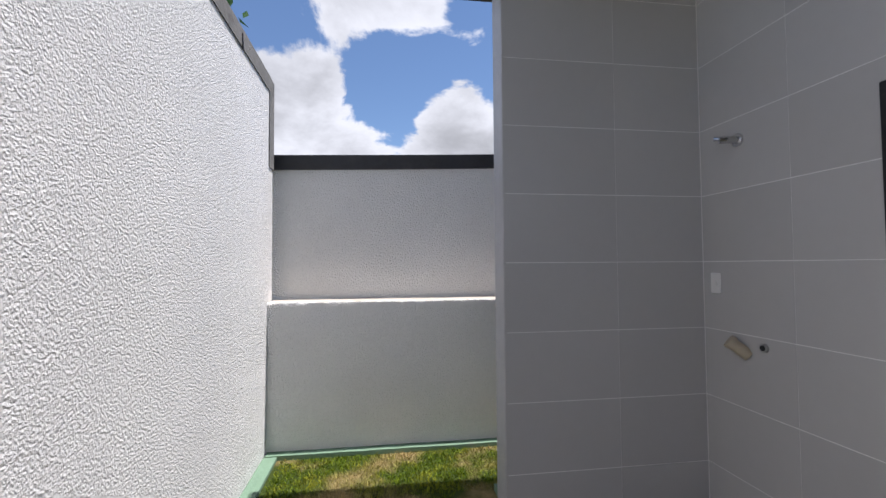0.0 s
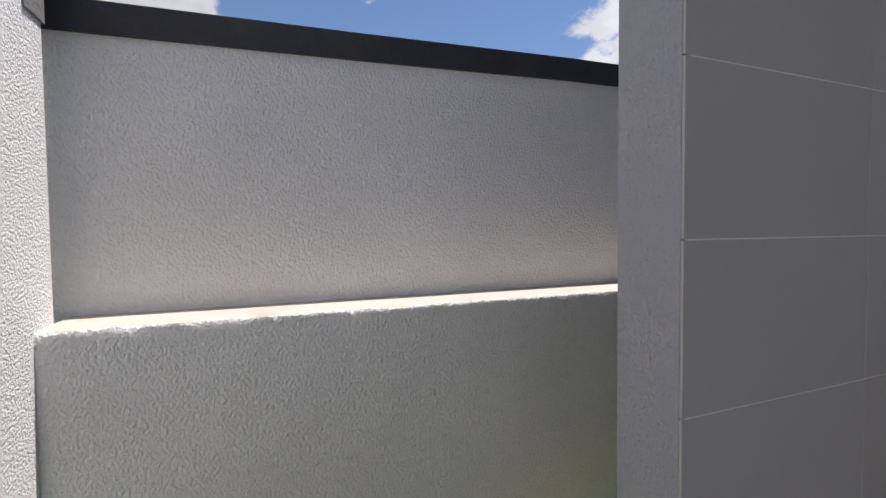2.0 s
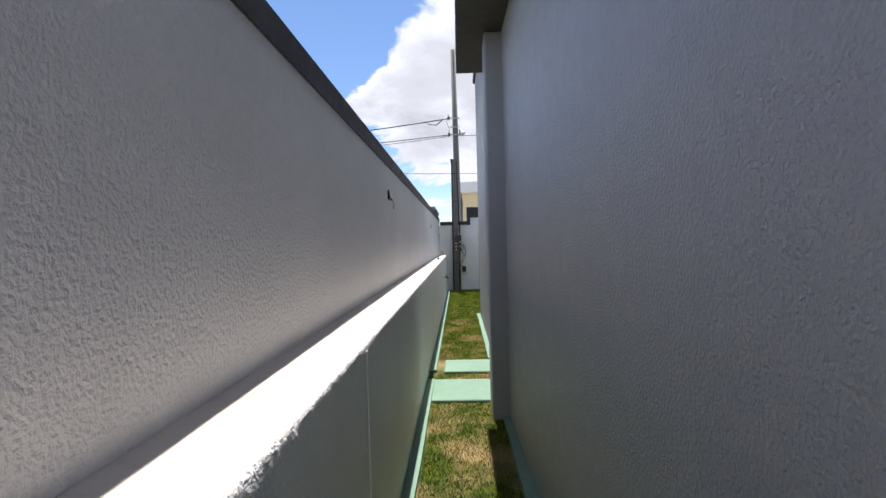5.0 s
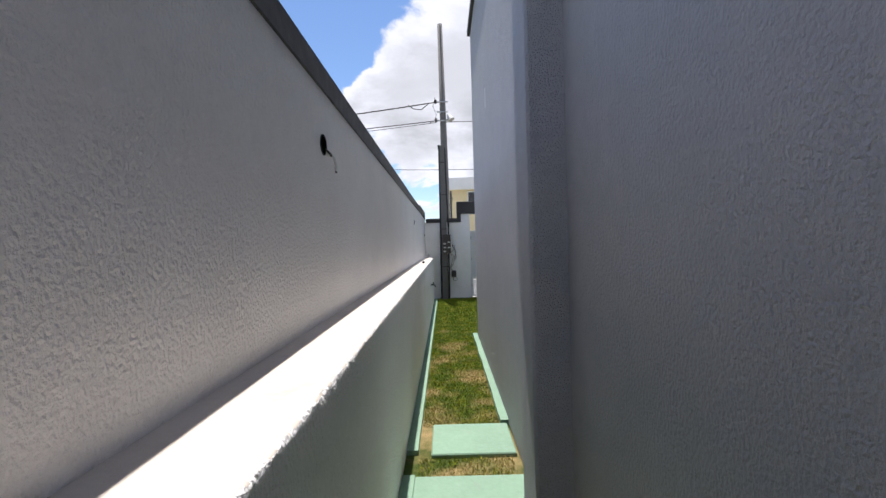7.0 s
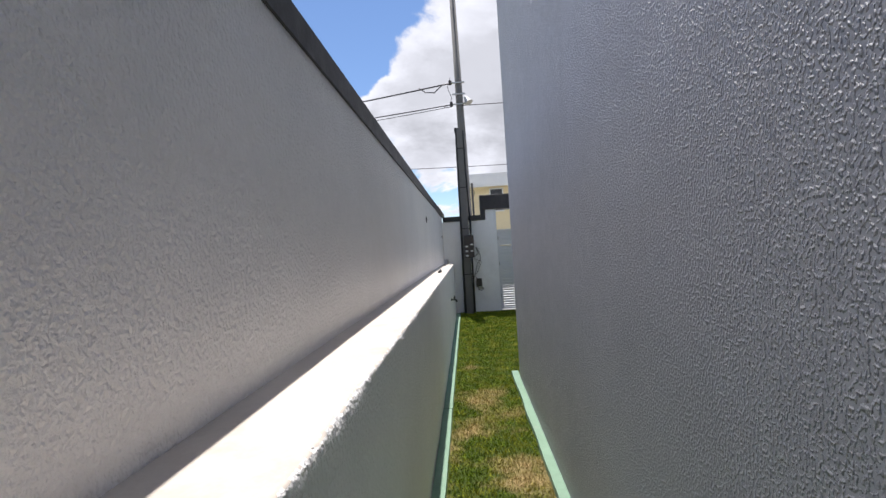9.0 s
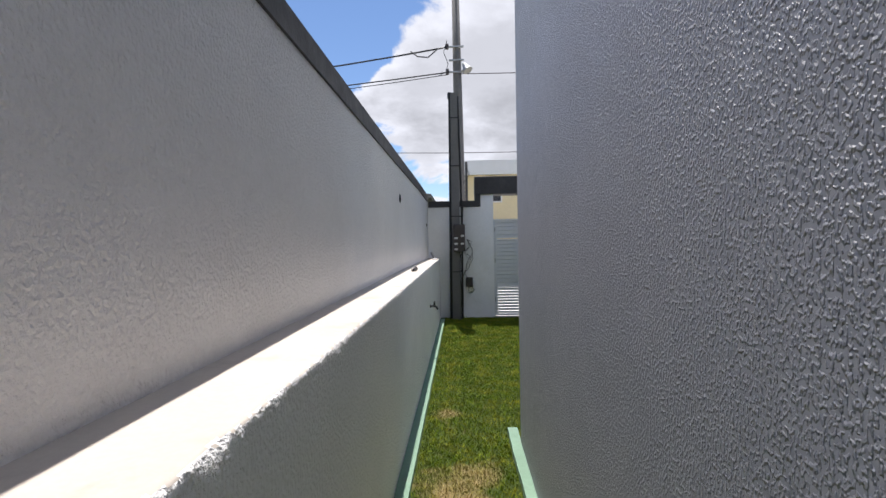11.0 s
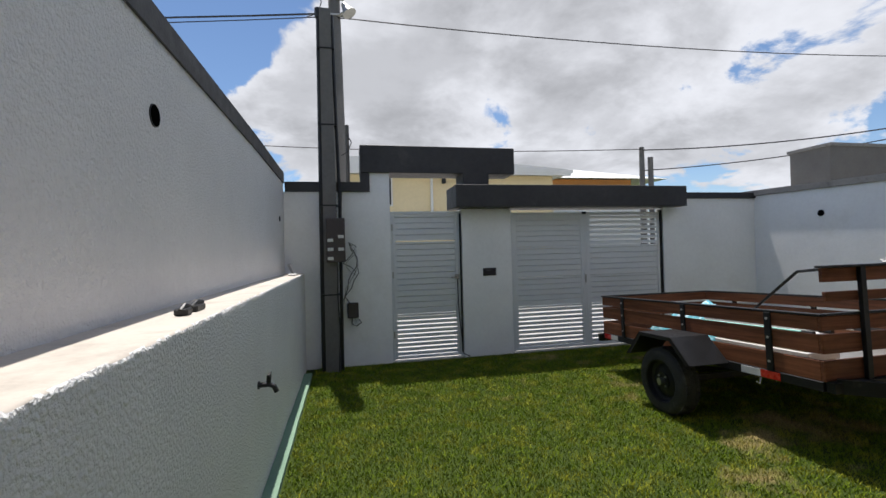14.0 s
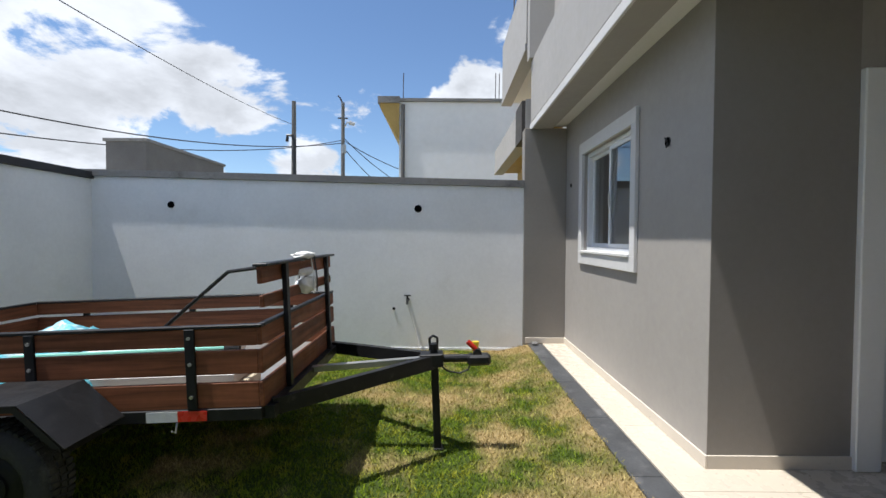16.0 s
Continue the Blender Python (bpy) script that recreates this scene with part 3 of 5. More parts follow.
part("closer_rod", tube([(1.945, GY - 0.04, 0.08), (1.945, GY - 0.04, 1.87)], 0.011, 8), BLACK_STEEL, gate, "black vertical latch rod")
part("cable", tube([(1.90, GY - 0.03, 1.02), (1.895, GY - 0.05, 0.7), (1.925, GY - 0.05, 0.35), (1.95, GY - 0.05, 0.06), (2.03, GY - 0.08, 0.02)], 0.006, 6), WIRE, gate, "black lock cable")
for z in (0.35, 1.1, 1.7):
    part("hinge", tube([(1.068, GY - 0.03, z - 0.04), (1.068, GY - 0.03, z + 0.04)], 0.010, 8), GALV, gate)

drive = thing("driveway_gate", (3.8, GY, 0.02), "closed white aluminium double driveway gate with slats", "gate")
for x0, x1, top in ((2.665, 3.715, 0.072), (3.745, 4.925, 0.046)):
    leaf = part("leaf", box(x0, x0 + 0.03, GY - 0.02, GY + 0.02, 0.03, 1.875, 0.003), ALU, drive)
    leaf_parts(leaf, x0 + 0.03, x1, 0.03, 1.875, GY, (1.40, 0.99, 0.60), ((0.065, 0.585, 0.058, 0.047), (0.615, 0.975, 0.072, 0.070), (1.005, 1.385, 0.075, 0.073), (1.415, 1.84, 0.075, top)), 0.04)
part("jamb", box(4.93, 4.962, GY - 0.03, GY + 0.03, 0.022, 1.90, 0.003), BLACK_STEEL, drive, "dark steel jamb")
part("jamb", box(2.645, 2.662, GY - 0.03, GY + 0.03, 0.022, 1.90, 0.003), ALU, drive)
part("meeting_stile", box(3.7145, 3.7455, GY - 0.018, GY + 0.018, 0.03, 1.875, 0.003), ALU, drive)
part("bolt", tube([(3.73, GY - 0.03, 0.9), (3.73, GY - 0.03, 1.02)], 0.009, 8), GALV, drive)
part("catch", box(3.70, 3.76, GY - 0.03, GY + 0.0, 1.85, 1.882, 0.003), BLACK_STEEL, drive)

# ---- kerbs and pads ----
def kerb(name, x0, x1, y0, y1, high, seed, label):
    """A hand-cast strip with a wavering edge."""
    n = max(2, int((y1 - y0) / 0.06))
    verts, faces = [], []
    for i in range(n + 1):
        y = y0 + (y1 - y0) * i / n
        w = noise.noise((y * 2.2, seed, 0)) * 0.006
        u = noise.noise((y * 9, seed, 4)) * 0.003
        verts += [(x0 + w + u, y, -0.02), (x0 + w + u + 0.004, y, high + u), (x1 + w - 0.004, y, high + u), (x1 + w, y, -0.02)]
    for i in range(n):
        a = 4 * i
        faces += [(a + k, a + k + 1, a + k + 5, a + k + 4) for k in range(3)]
    faces += [(0, 3, 2, 1), (4 * n, 4 * n + 1, 4 * n + 2, 4 * n + 3)]
    return mesh_from(name, verts, [f[::-1] for f in faces], GREEN_CURB, None, label, category="kerb", kind="structure")


for y0, y1 in ((-2.32, 1.4), (1.41, 5.52), (5.86, 8.9), (8.91, 12.1), (12.11, 14.9)):
    kerb("trim_kerb", 0.0, 0.092, y0, y1, 0.034, y0, "pale green concrete edging along the wall foot")
kerb("trim_kerb", 0.748, 0.83, 6.36, 10.02, 0.045, 5.5, "pale green concrete edging along the house wall")
kerb("trim_kerb", 0.75, 0.86, -0.75, 4.40, 0.04, 8.5, "pale green concrete edging along the house wall")
part("trim_kerb", box(0.09, 4.5, -2.33, -2.23, 0, 0.03, 0.004), GREEN_CURB, label="pale green concrete edging along the rear wall", category="kerb", kind="structure")
for i, (x0, x1, y0, y1) in enumerate(((0.085, 0.80, 4.835, 5.505), (0.185, 0.80, 5.80, 6.33))):
    pad = box(x0, x1, y0, y1, -0.02, 0.032, 0.008)
    part("stepping_pad", pad, GREEN_CURB, label="pale green painted concrete pad in the grass", category="pad", group="concrete pads")

# ---- house ----
side = thing("wall_house_side", (0.9, 4, 0), "grey textured house wall along the passage", "wall", kind="structure")
part("panel", prism(((0.918, -0.77), (1.105, -0.77), (0.99, 4.55), (0.81, 4.55)), "z", 0, 3.40), GREY_SMOOTH, side)
part("pilaster", box(0.66, 0.99, 4.40, 4.70, 0, 3.40, 0.012), GREY_WALL, side, "projecting grey pilaster")
part("panel", box(0.82, 1.0, 4.70, 9.78, 0, 4.87, 0.008), GREY_WALL, side)
part("coping", box(0.775, 1.06, 5.36, 9.84, 4.872, 4.96, 0.006), CHARCOAL, side, "charcoal painted parapet coping")
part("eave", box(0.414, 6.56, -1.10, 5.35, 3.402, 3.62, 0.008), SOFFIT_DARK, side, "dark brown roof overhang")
part("roof_slab", box(0.99, 6.56, 5.35, 9.42, 4.5, 4.65), FAR_WHITE, label="flat concrete roof over the front rooms", category="roof", kind="structure")
part("parapet", box(1.0, 6.56, 5.35, 5.5, 3.4, 4.87), GREY_WALL, label="grey rear parapet above the roof step", category="wall", kind="structure")

# porch and window wall
FY, FX, FZ = 9.42, 3.60, 0.10
W = (4.615, 5.835, 1.24, 2.255)
wall_f = thing("wall_house_front", (5.1, FY, 0), "taupe textured front wall with one window", "wall", kind="structure")
for x0, x1, z0, z1 in ((FX, W[0], FZ, 2.74), (W[1], 6.56, FZ, 2.74), (W[0], W[1], FZ, W[2]), (W[0], W[1], W[3], 2.74)):
    part("panel", box(x0, x1, FY - 0.16, FY, z0, z1), TAUPE_WALL, wall_f)
# side wall, its thin end skin and the pier carry shade in their colour
part("panel", box(FX, FX + 0.15, 8.625, FY - 0.16, FZ, 2.74), TAUPE_SHADED, wall_f, "dark taupe porch side wall with shade in its colour")
part("corner_return", box(FX - 0.004, FX, 8.63, FY - 0.001, FZ, 2.739), TAUPE_SHADED, wall_f)
part("pier", box(6.53, 6.70, FY, 9.93, FZ - 0.1, 2.70, 0.005), TAUPE_SHADED, wall_f, "dark taupe end pier with eave shade in its colour")
part("panel", box(1.0, 3.60, 7.75, 7.9, 0, 2.74), TAUPE_WALL, wall_f, "taupe porch back wall")
EY = 9.855
eave = thing("roof_eave", (4, 9.6, 2.7), "taupe concrete eave with a pale drip band", "eave", kind="structure")
part("soffit", box(1.0, 6.62, 7.75, 9.79, 2.74, 2.84), DOOR_WHITE, eave, "pale painted soffit")
part("beam", box(1.0, 6.62, 9.60, 9.832, 2.690, 2.764), TAUPE_WALL, eave, "taupe painted beam underside")
part("drip_band", box(1.0, 6.62, 9.833, EY, 2.685, 2.765, 0.004), STONE_TRIM, eave, "pale projecting drip band")
part("fascia", box(1.0, 6.62, 9.70, EY - 0.012, 2.785, 3.53, 0.004), TAUPE_LIGHT, eave, "light taupe fascia")
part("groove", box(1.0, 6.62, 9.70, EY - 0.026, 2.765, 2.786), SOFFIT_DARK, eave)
part("parapet", box(1.0, 6.62, 9.45, 9.60, 3.3, 4.87), TAUPE_LIGHT, eave, "taupe parapet set back above the fascia")
part("fin", box(6.50, 6.64, 9.60, 9.89, 3.53, 4.87), TAUPE_LIGHT, eave, "taupe party fin")
base = thing("baseboard", (5, FY, FZ), "cream tile baseboard at the foot of the house", "baseboard", kind="structure")
part("strip", box(FX - 0.012, 6.53, FY, FY + 0.012, FZ, FZ + 0.075, 0.002), CREAM_BASE, base)
part("strip", box(FX - 0.012, FX, 8.46, FY, FZ, FZ + 0.075, 0.002), CREAM_BASE, base)
part("strip", box(6.518, 6.53, FY + 0.012, 9.9, FZ, FZ + 0.07, 0.002), CREAM_BASE, base)

win = thing("window_1", (5.2, FY, 1.2), "white sliding window with a pale stone surround", "window", kind="structure")
O = (4.525, 5.94, 1.115, 2.375)
for n_, b_ in (("trim", (O[0], W[0], W[2], W[3])), ("trim", (W[1], O[1], W[2], W[3])), ("trim", (O[0], O[1], W[3], O[3])), ("sill", (O[0], O[1], O[2], W[2]))):
    part(n_, box(b_[0], b_[1], FY + 0.001, FY + 0.03, b_[2], b_[3], 0.003), STONE_TRIM, win, "pale stone surround")
part("sill", box(W[0], W[1], FY - 0.13, FY + 0.045, W[2] - 0.012, W[2] + 0.012, 0.003), STONE_TRIM, win, "pale stone sill")
wy = FY - 0.07
for a, b, c, d in ((W[0], W[0] + 0.04, W[2], W[3]), (W[1] - 0.04, W[1], W[2], W[3]), (W[0] + 0.04, W[1] - 0.04, W[3] - 0.04, W[3]), (W[0] + 0.04, W[1] - 0.04, W[2] + 0.012, W[2] + 0.05)):
    part("window_frame", box(a, b, wy - 0.04, wy + 0.04, c, d, 0.003), ALU_FRAME, win)
mid = (W[0] + W[1]) / 2
for x0, x1, y in ((W[0] + 0.04, mid + 0.02, wy + 0.018), (mid - 0.02, W[1] - 0.04, wy - 0.018)):
    sash = part("sash", box(x0, x0 + 0.038, y - 0.014, y + 0.014, W[2] + 0.05, W[3] - 0.04, 0.003), ALU_FRAME, win)
    for a, b, c, d in ((x1 - 0.038, x1, W[2] + 0.05, W[3] - 0.04), (x0 + 0.038, x1 - 0.038, W[3] - 0.075, W[3] - 0.04), (x0 + 0.038, x1 - 0.038, W[2] + 0.05, W[2] + 0.09)):
        part("sash_bar", box(a, b, y - 0.014, y + 0.014, c, d, 0.003), ALU_FRAME, sash)
    pane = part("pane", box(x0 + 0.036, x1 - 0.036, y - 0.003, y + 0.003, W[2] + 0.088, W[3] - 0.073), GLASS, sash, "clear window glass")
    pane.visible_shadow = False
part("pull", box(mid - 0.012, mid + 0.006, wy + 0.033, wy + 0.045, 1.68, 1.80, 0.003), LABEL_WHITE, win, "white sash pull")
# the room behind the window
room = thing("bedroom_shell", (5, 8, 0.1), "dim bare room seen through the window", "room", kind="structure")
part("room_wall", box(3.75, 6.5, 6.4, 6.5, 0.1, 2.74), ROOM_DARK, room)
part("room_wall", box(6.45, 6.55, 6.5, FY - 0.16, 0.1, 2.74), ROOM_DARK, room)
part("room_wall", box(3.75, 3.80, 6.5, FY - 0.16, 0.1, 2.74), ROOM_DARK, room)
part("room_floor", box(3.75, 6.5, 6.5, FY - 0.16, 0.0, 0.1), CREAM_BASE, room)
part("room_ceiling", box(3.75, 6.55, 6.4, FY - 0.17, 2.745, 2.8), DOOR_WHITE, room)

door = thing("door_1", (3.68, 8.3, FZ), "white painted front door frame beside the porch wall", "door", kind="structure")
part("jamb", box(3.565, 3.75, 8.48, 8.625, FZ, 2.30, 0.006), DOOR_WHITE, door)
part("jamb", box(3.60, 3.75, 7.9, 8.0, FZ, 2.30, 0.006), DOOR_WHITE, door)
part("head", box(3.60, 3.75, 8.0, 8.48, 2.2, 2.30, 0.006), DOOR_WHITE, door)
part("door_leaf", box(3.66, 3.70, 8.0, 8.48, FZ + 0.01, 2.2, 0.004), ALU, door)
part("panel", box(3.60, 3.75, 7.9, 8.625, 2.30, 2.74), TAUPE_WALL, wall_f)

floor = thing("floor", (4, 9.4, 0), "cream polished porch floor edged with dark granite", "floor", kind="structure")
part("screed", box(1.0, 6.53, 7.9, 9.86, 0, 0.083), GROUT, floor)
xs = [1.0 + 0.79 * i for i in range(8)]
for i in range(7):
    x0, x1 = xs[i], min(xs[i + 1], 6.53)
    for y0, y1 in ((8.0, 8.79), (8.793, 9.69)):
        if x0 < FX - 0.02 or y1 > 9.4:
            a0 = x0 + 0.0015
            part("tile", box(a0, x1 - 0.0015, y0 if x0 < FX - 0.5 else max(y0, FY - 0.001 if x0 >= FX else y0), y1, 0.085, FZ, 0.0015), CREAM_TILE, floor)
    part("granite_slab", box(x0 + 0.15, min(x1 + 0.144, 6.53), 9.693, 9.868, 0.02, FZ - 0.006, 0.003), GRANITE, floor)

part("paint_scratch", box(0.8165, 0.8205, 7.60, 7.64, 3.05, 3.27, 0.0015), FAR_WHITE, side, "white scratch in the grey paint")

# ---- service corner at the rear ----
serv = thing("wall_service", (2, 0.5, 0), "grey tiled service corner wall", "wall", kind="structure")
part("panel", box(1.0, 4.6, 0.4935, 0.66, 0, 3.40), GROUT, serv)
part("backing", prism(((1.098, -0.755), (1.1105, -0.755), (1.1105, 0.505), (1.075, 0.505)), "z", 0.0, 3.40), GROUT, serv)
part("floor_service", box(1.11, 4.6, -1.0, 0.50, 0.0, 0.03, 0.004), CREAM_TILE, label="pale tiled service floor", category="floor", kind="structure")
rows = [0.03, 0.255, 0.655, 1.055, 1.455, 1.855, 2.255, 2.655, 3.055, 3.40]
for z0, z1 in zip(rows, rows[1:]):
    for y0, y1 in ((-0.768, -0.0735), (-0.0715, 0.488)):
        part("tile", box(1.104, 1.112, y0, y1, z0 + 0.002, z1 - 0.002, 0.0008), TILE_GREY, serv)
    for x0, x1 in ((1.113, 1.709), (1.711, 2.52), (2.522, 3.33), (3.332, 4.14)):
        part("tile", box(x0, x1, 0.492, 0.502, z0 + 0.002, z1 - 0.002, 0.0008), TILE_GREY, serv)
sock = thing("wall_socket", (1.216, 0.49, 1.27), "white plastic wall socket plate on the tiles", "socket")
part("plate", box(1.178, 1.254, 0.482, 0.492, 1.268, 1.388, 0.004), DOOR_WHITE, sock)
part("outlet", disc((1.216, 0.481, 1.328), (0, 1, 0), 0.018, 0.006, 16), DOOR_WHITE, sock)
spout = thing("tap_outlet", (1.40, 0.49, 2.12), "chrome capped water outlet on the tiled wall", "tap")
part("flange", disc((1.405, 0.486, 2.125), (0, 1, 0), 0.036, 0.012, 20), CHROME, spout)
part("body", tube([(1.405, 0.485, 2.125), (1.39, 0.43, 2.128), (1.375, 0.40, 2.128)], 0.020, 14), CHROME, spout)
part("handle", tube([(1.385, 0.42, 2.13), (1.34, 0.40, 2.145)], 0.012, 10), CHROME, spout)
drain = thing("drain_stub", (1.39, 0.49, 0.98), "beige drain pipe stub out of the tiled wall", "pipe")
part("pipe", tube([(1.425, 0.50, 0.945), (1.375, 0.43, 1.012)], 0.033, 16), BEIGE_PIPE, drain)
part("collar", tube([(1.382, 0.44, 1.003), (1.370, 0.423, 1.019)], 0.038, 16), BEIGE_PIPE, drain)
stub = thing("water_stub", (1.534, 0.49, 1.0), "small brass water outlet in the tiles", "pipe")
part("ring", disc((1.534, 0.486, 1.004), (0, 1, 0), 0.024, 0.012, 16), GALV, stub)
part("bore", disc((1.534, 0.478, 1.004), (0, 1, 0), 0.014, 0.008, 12), BLACK_PLASTIC, stub)
shut = thing("dark_window_frame", (2.3, 0.49, 1.4), "black framed service window in the tiled wall", "window")
part("frame", box(2.125, 2.165, 0.462, 0.492, 1.43, 2.15, 0.004), BLACK_STEEL, shut)
part("frame", box(2.165, 2.70, 0.462, 0.492, 2.11, 2.15, 0.004), BLACK_STEEL, shut)
part("frame", box(2.165, 2.70, 0.462, 0.492, 1.43, 1.47, 0.004), BLACK_STEEL, shut)
part("pane", box(2.165, 2.70, 0.476, 0.484, 1.47, 2.11), DARK_PANE, shut)

# ---- poles, meter and cables ----
pole = thing("service_pole", (0.31, 15.05, 0), "square grey concrete service pole against the street wall", "pole")
part("shaft", prism(((0.235, 0.0), (0.405, 0.0), (0.385, 4.28), (0.255, 4.28)), "y", 14.975, 15.125), CONCRETE, pole)
for x, z1, r in ((0.212, 4.25, 0.026), (0.425, 4.22, 0.020)):
    part("conduit", tube([(x, 15.03, 0.0), (x + 0.012, 15.03, 2.0), (x + 0.03 * (1 if x < 0.3 else -1), 15.03, z1)], r, 10), BLACK_PLASTIC, pole, "black plastic conduit")
part("conduit_cap", tube([(0.242, 15.03, 4.18), (0.242, 15.03, 4.29)], 0.042, 10), BLACK_PLASTIC, pole)
for z in (0.9, 1.95, 2.9, 3.8):
    part("strap", box(0.195 + 0.006 * z, 0.44 - 0.006 * z, 14.968, 15.13, z, z + 0.015), BLACK_STEEL, pole)
part("drop_cable", tube([(0.43, 14.965, 2.9), (0.435, 14.96, 2.4), (0.46, 14.955, 2.1), (0.45, 14.955, 1.86)], 0.007, 6), WIRE, pole)
part("earth_cable", tube([(0.40, 14.965, 1.25), (0.39, 14.965, 0.9), (0.41, 14.965, 0.5), (0.39, 14.965, 0.0)], 0.007, 6), WIRE, pole)

meter = thing("meter_box", (0.36, 14.95, 1.28), "dark brown electricity meter box on the pole", "meter box")
part("case", box(0.275, 0.49, 14.88, 14.975, 1.29, 1.80, 0.006), METER, meter)
part("lid", box(0.283, 0.482, 14.872, 14.881, 1.57, 1.79, 0.003), METER, meter)
for x, z in ((0.325, 1.335), (0.325, 1.44), (0.325, 1.545), (0.445, 1.44), (0.445, 1.585)):
    part("seal_label", box(x - 0.035, x + 0.03, 14.868, 14.881, z - 0.018, z + 0.018, 0.002), LABEL_WHITE, meter, "small white breaker plate")
jb = thing("junction_box", (0.56, F, 0.58), "black junction box hanging on the street wall", "junction box")
part("case", box(0.497, 0.628, F - 0.06, F, 0.60, 0.785, 0.006), BLACK_PLASTIC, jb)
part("lid", box(0.507, 0.618, F - 0.066, F - 0.059, 0.61, 0.775, 0.003), METER, jb)
for i, p_ in enumerate((((0.55, F - 0.03, 0.60), (0.545, F - 0.05, 0.53), (0.60, F - 0.05, 0.50), (0.66, F - 0.04, 0.54), (0.63, F - 0.03, 0.58)), ((0.58, F - 0.03, 0.60), (0.60, F - 0.05, 0.55), (0.57, F - 0.06, 0.50), (0.53, F - 0.04, 0.52)))):
    part("wire_end", tube(p_, 0.006, 6), LABEL_WHITE if i else WIRE, jb)
loop = thing("cable_bundle", (0.55, F, 1.1), "loose tangle of black and grey cables beside the meter box", "cable")
for i in range(5):
    rs = random.Random(40 + i)
    x, pts = 0.50, []
    for k in range(9):
        z = 1.52 - k * (0.74 if i < 3 else 0.4) / 8
        pts.append((0.50 + 0.10 * math.sin(k * (0.55 + 0.12 * i)) * rs.uniform(0.5, 1.1) + (0.06 if 2 < k < 7 else 0.03), F - 0.06 - rs.uniform(0, 0.05), z))
    part("cable", tube(pts, rs.uniform(0.003, 0.006), 6), WIRE if i % 2 == 0 else GALV, loop)

street = thing("street_pole", (0.36, 18.1, 0), "tall round concrete street pole with power lines", "pole")
part("shaft", tube([(0.43, 18.1, 0), (0.40, 18.1, 4.5), (0.36, 18.1, 9.15)], 0.155, 20, taper=0.085), CONCRETE, street, smooth=True)
for z in (5.80, 6.10, 6.44):
    part("bracket", bar((0.18, 18.0, z), (0.56, 18.0, z), 0.05, 0.035), GALV, street, "steel pole bracket")
lampm = part("lamp_arm", tube([(0.45, 18.0, 5.78), (0.56, 17.95, 5.84), (0.60, 17.9, 5.86)], 0.02, 8), GALV, street, "steel lamp arm")
part("lamp_head", tube([(0.56, 17.95, 5.98), (0.62, 17.9, 5.86), (0.66, 17.88, 5.78)], 0.05, 12, taper=0.13), GALV, lampm, "grey lamp head")
for z in (5.80, 6.44):
    part("insulator", tube([(0.14, 18.0, z - 0.05), (0.14, 18.0, z + 0.07)], 0.045, 10), METER, street)
short = thing("antenna_post", (0.545, 15.6, 0), "short rusty steel post behind the street wall", "post")
part("shaft", tube([(0.545, 15.6, 0), (0.545, 15.6, 3.08)], 0.026, 8), CONCRETE, short)
part("wire_end", tube([(0.545, 15.58, 2.95), (0.60, 15.56, 2.85), (0.55, 15.55, 2.72), (0.47, 15.5, 2.66)], 0.007, 6), WIRE, short)


def cable(label, a, b, drop, r, group="overhead power lines"):
    ob = part("power_line", tube(sag(a, b, drop, 20), r, 5), WIRE, label=label, category="cable", group=group)
    return ob


LINE = "thin black overhead power line"
cable(LINE, (0.16, 18.0, 6.44), (-26, 21.5, 6.9), 0.7, 0.022)
cable(LINE, (0.16, 18.0, 5.80), (-26, 21.0, 6.2), 0.5, 0.017)
cable(LINE, (0.16, 18.0, 5.74), (-26, 20.6, 6.0), 0.6, 0.010)
part("line_loop", tube([(0.14, 18.0, 6.44), (-0.10, 18.0, 6.40), (-0.35, 18.02, 6.20), (-0.62, 18.04, 6.24), (-0.80, 18.06, 6.38)], 0.016, 6), WIRE, street, "looped jumper cable")
part("jumper", tube([(0.14, 18.0, 6.6), (0.05, 17.98, 6.3), (0.16, 17.97, 6.0), (0.10, 18.0, 5.8), (-0.1, 18.0, 5.72)], 0.009, 5), WIRE, street)
cable("thin grey telephone line across the yard", (0.45, 18.0, 5.75), (27.0, 19.7, 7.9), 0.5, 0.012, "telephone lines")


def far_pole(x, y, h, r, label):
    p = thing("street_pole", (x, y, 0), label, "pole", "distant street poles")
    part("shaft", tube([(x, y, 0), (x, y, h)], r, 10, taper=r * 0.7), CONCRETE, p)
    return p


p1 = far_pole(27.0, 19.7, 9.25, 0.17, "bare concrete service pole beyond the boundary wall")
part("conduit", tube([(26.85, 19.62, 0), (26.85, 19.62, 7.0), (26.85, 19.75, 7.25), (26.85, 20.02, 7.25), (26.85, 20.05, 6.9)], 0.09, 8), BLACK_PLASTIC, p1)
p2 = far_pole(33.0, 18.24, 11.0, 0.17, "weathered street pole with a lamp beyond the wall")
part("arm", bar((33, 17.9, 9.9), (33, 18.6, 9.9), 0.10, 0.08), METER, p2)
part("hook", tube([(33, 18.24, 10.9), (33, 18.45, 11.35), (33, 18.6, 11.5)], 0.06, 6), METER, p2)
part("transformer_clamp", tube([(32.9, 18.15, 7.4), (32.9, 18.15, 8.0)], 0.16, 8), GALV, p2)
la = part("lamp_arm", tube([(33, 18.2, 9.2), (32.9, 17.9, 9.6), (32.9, 17.7, 9.55)], 0.04, 6), GALV, p2)
part("lamp_head", tube([(32.9, 17.75, 9.56), (32.9, 17.4, 9.45)], 0.16, 10, taper=0.12), GALV, la)
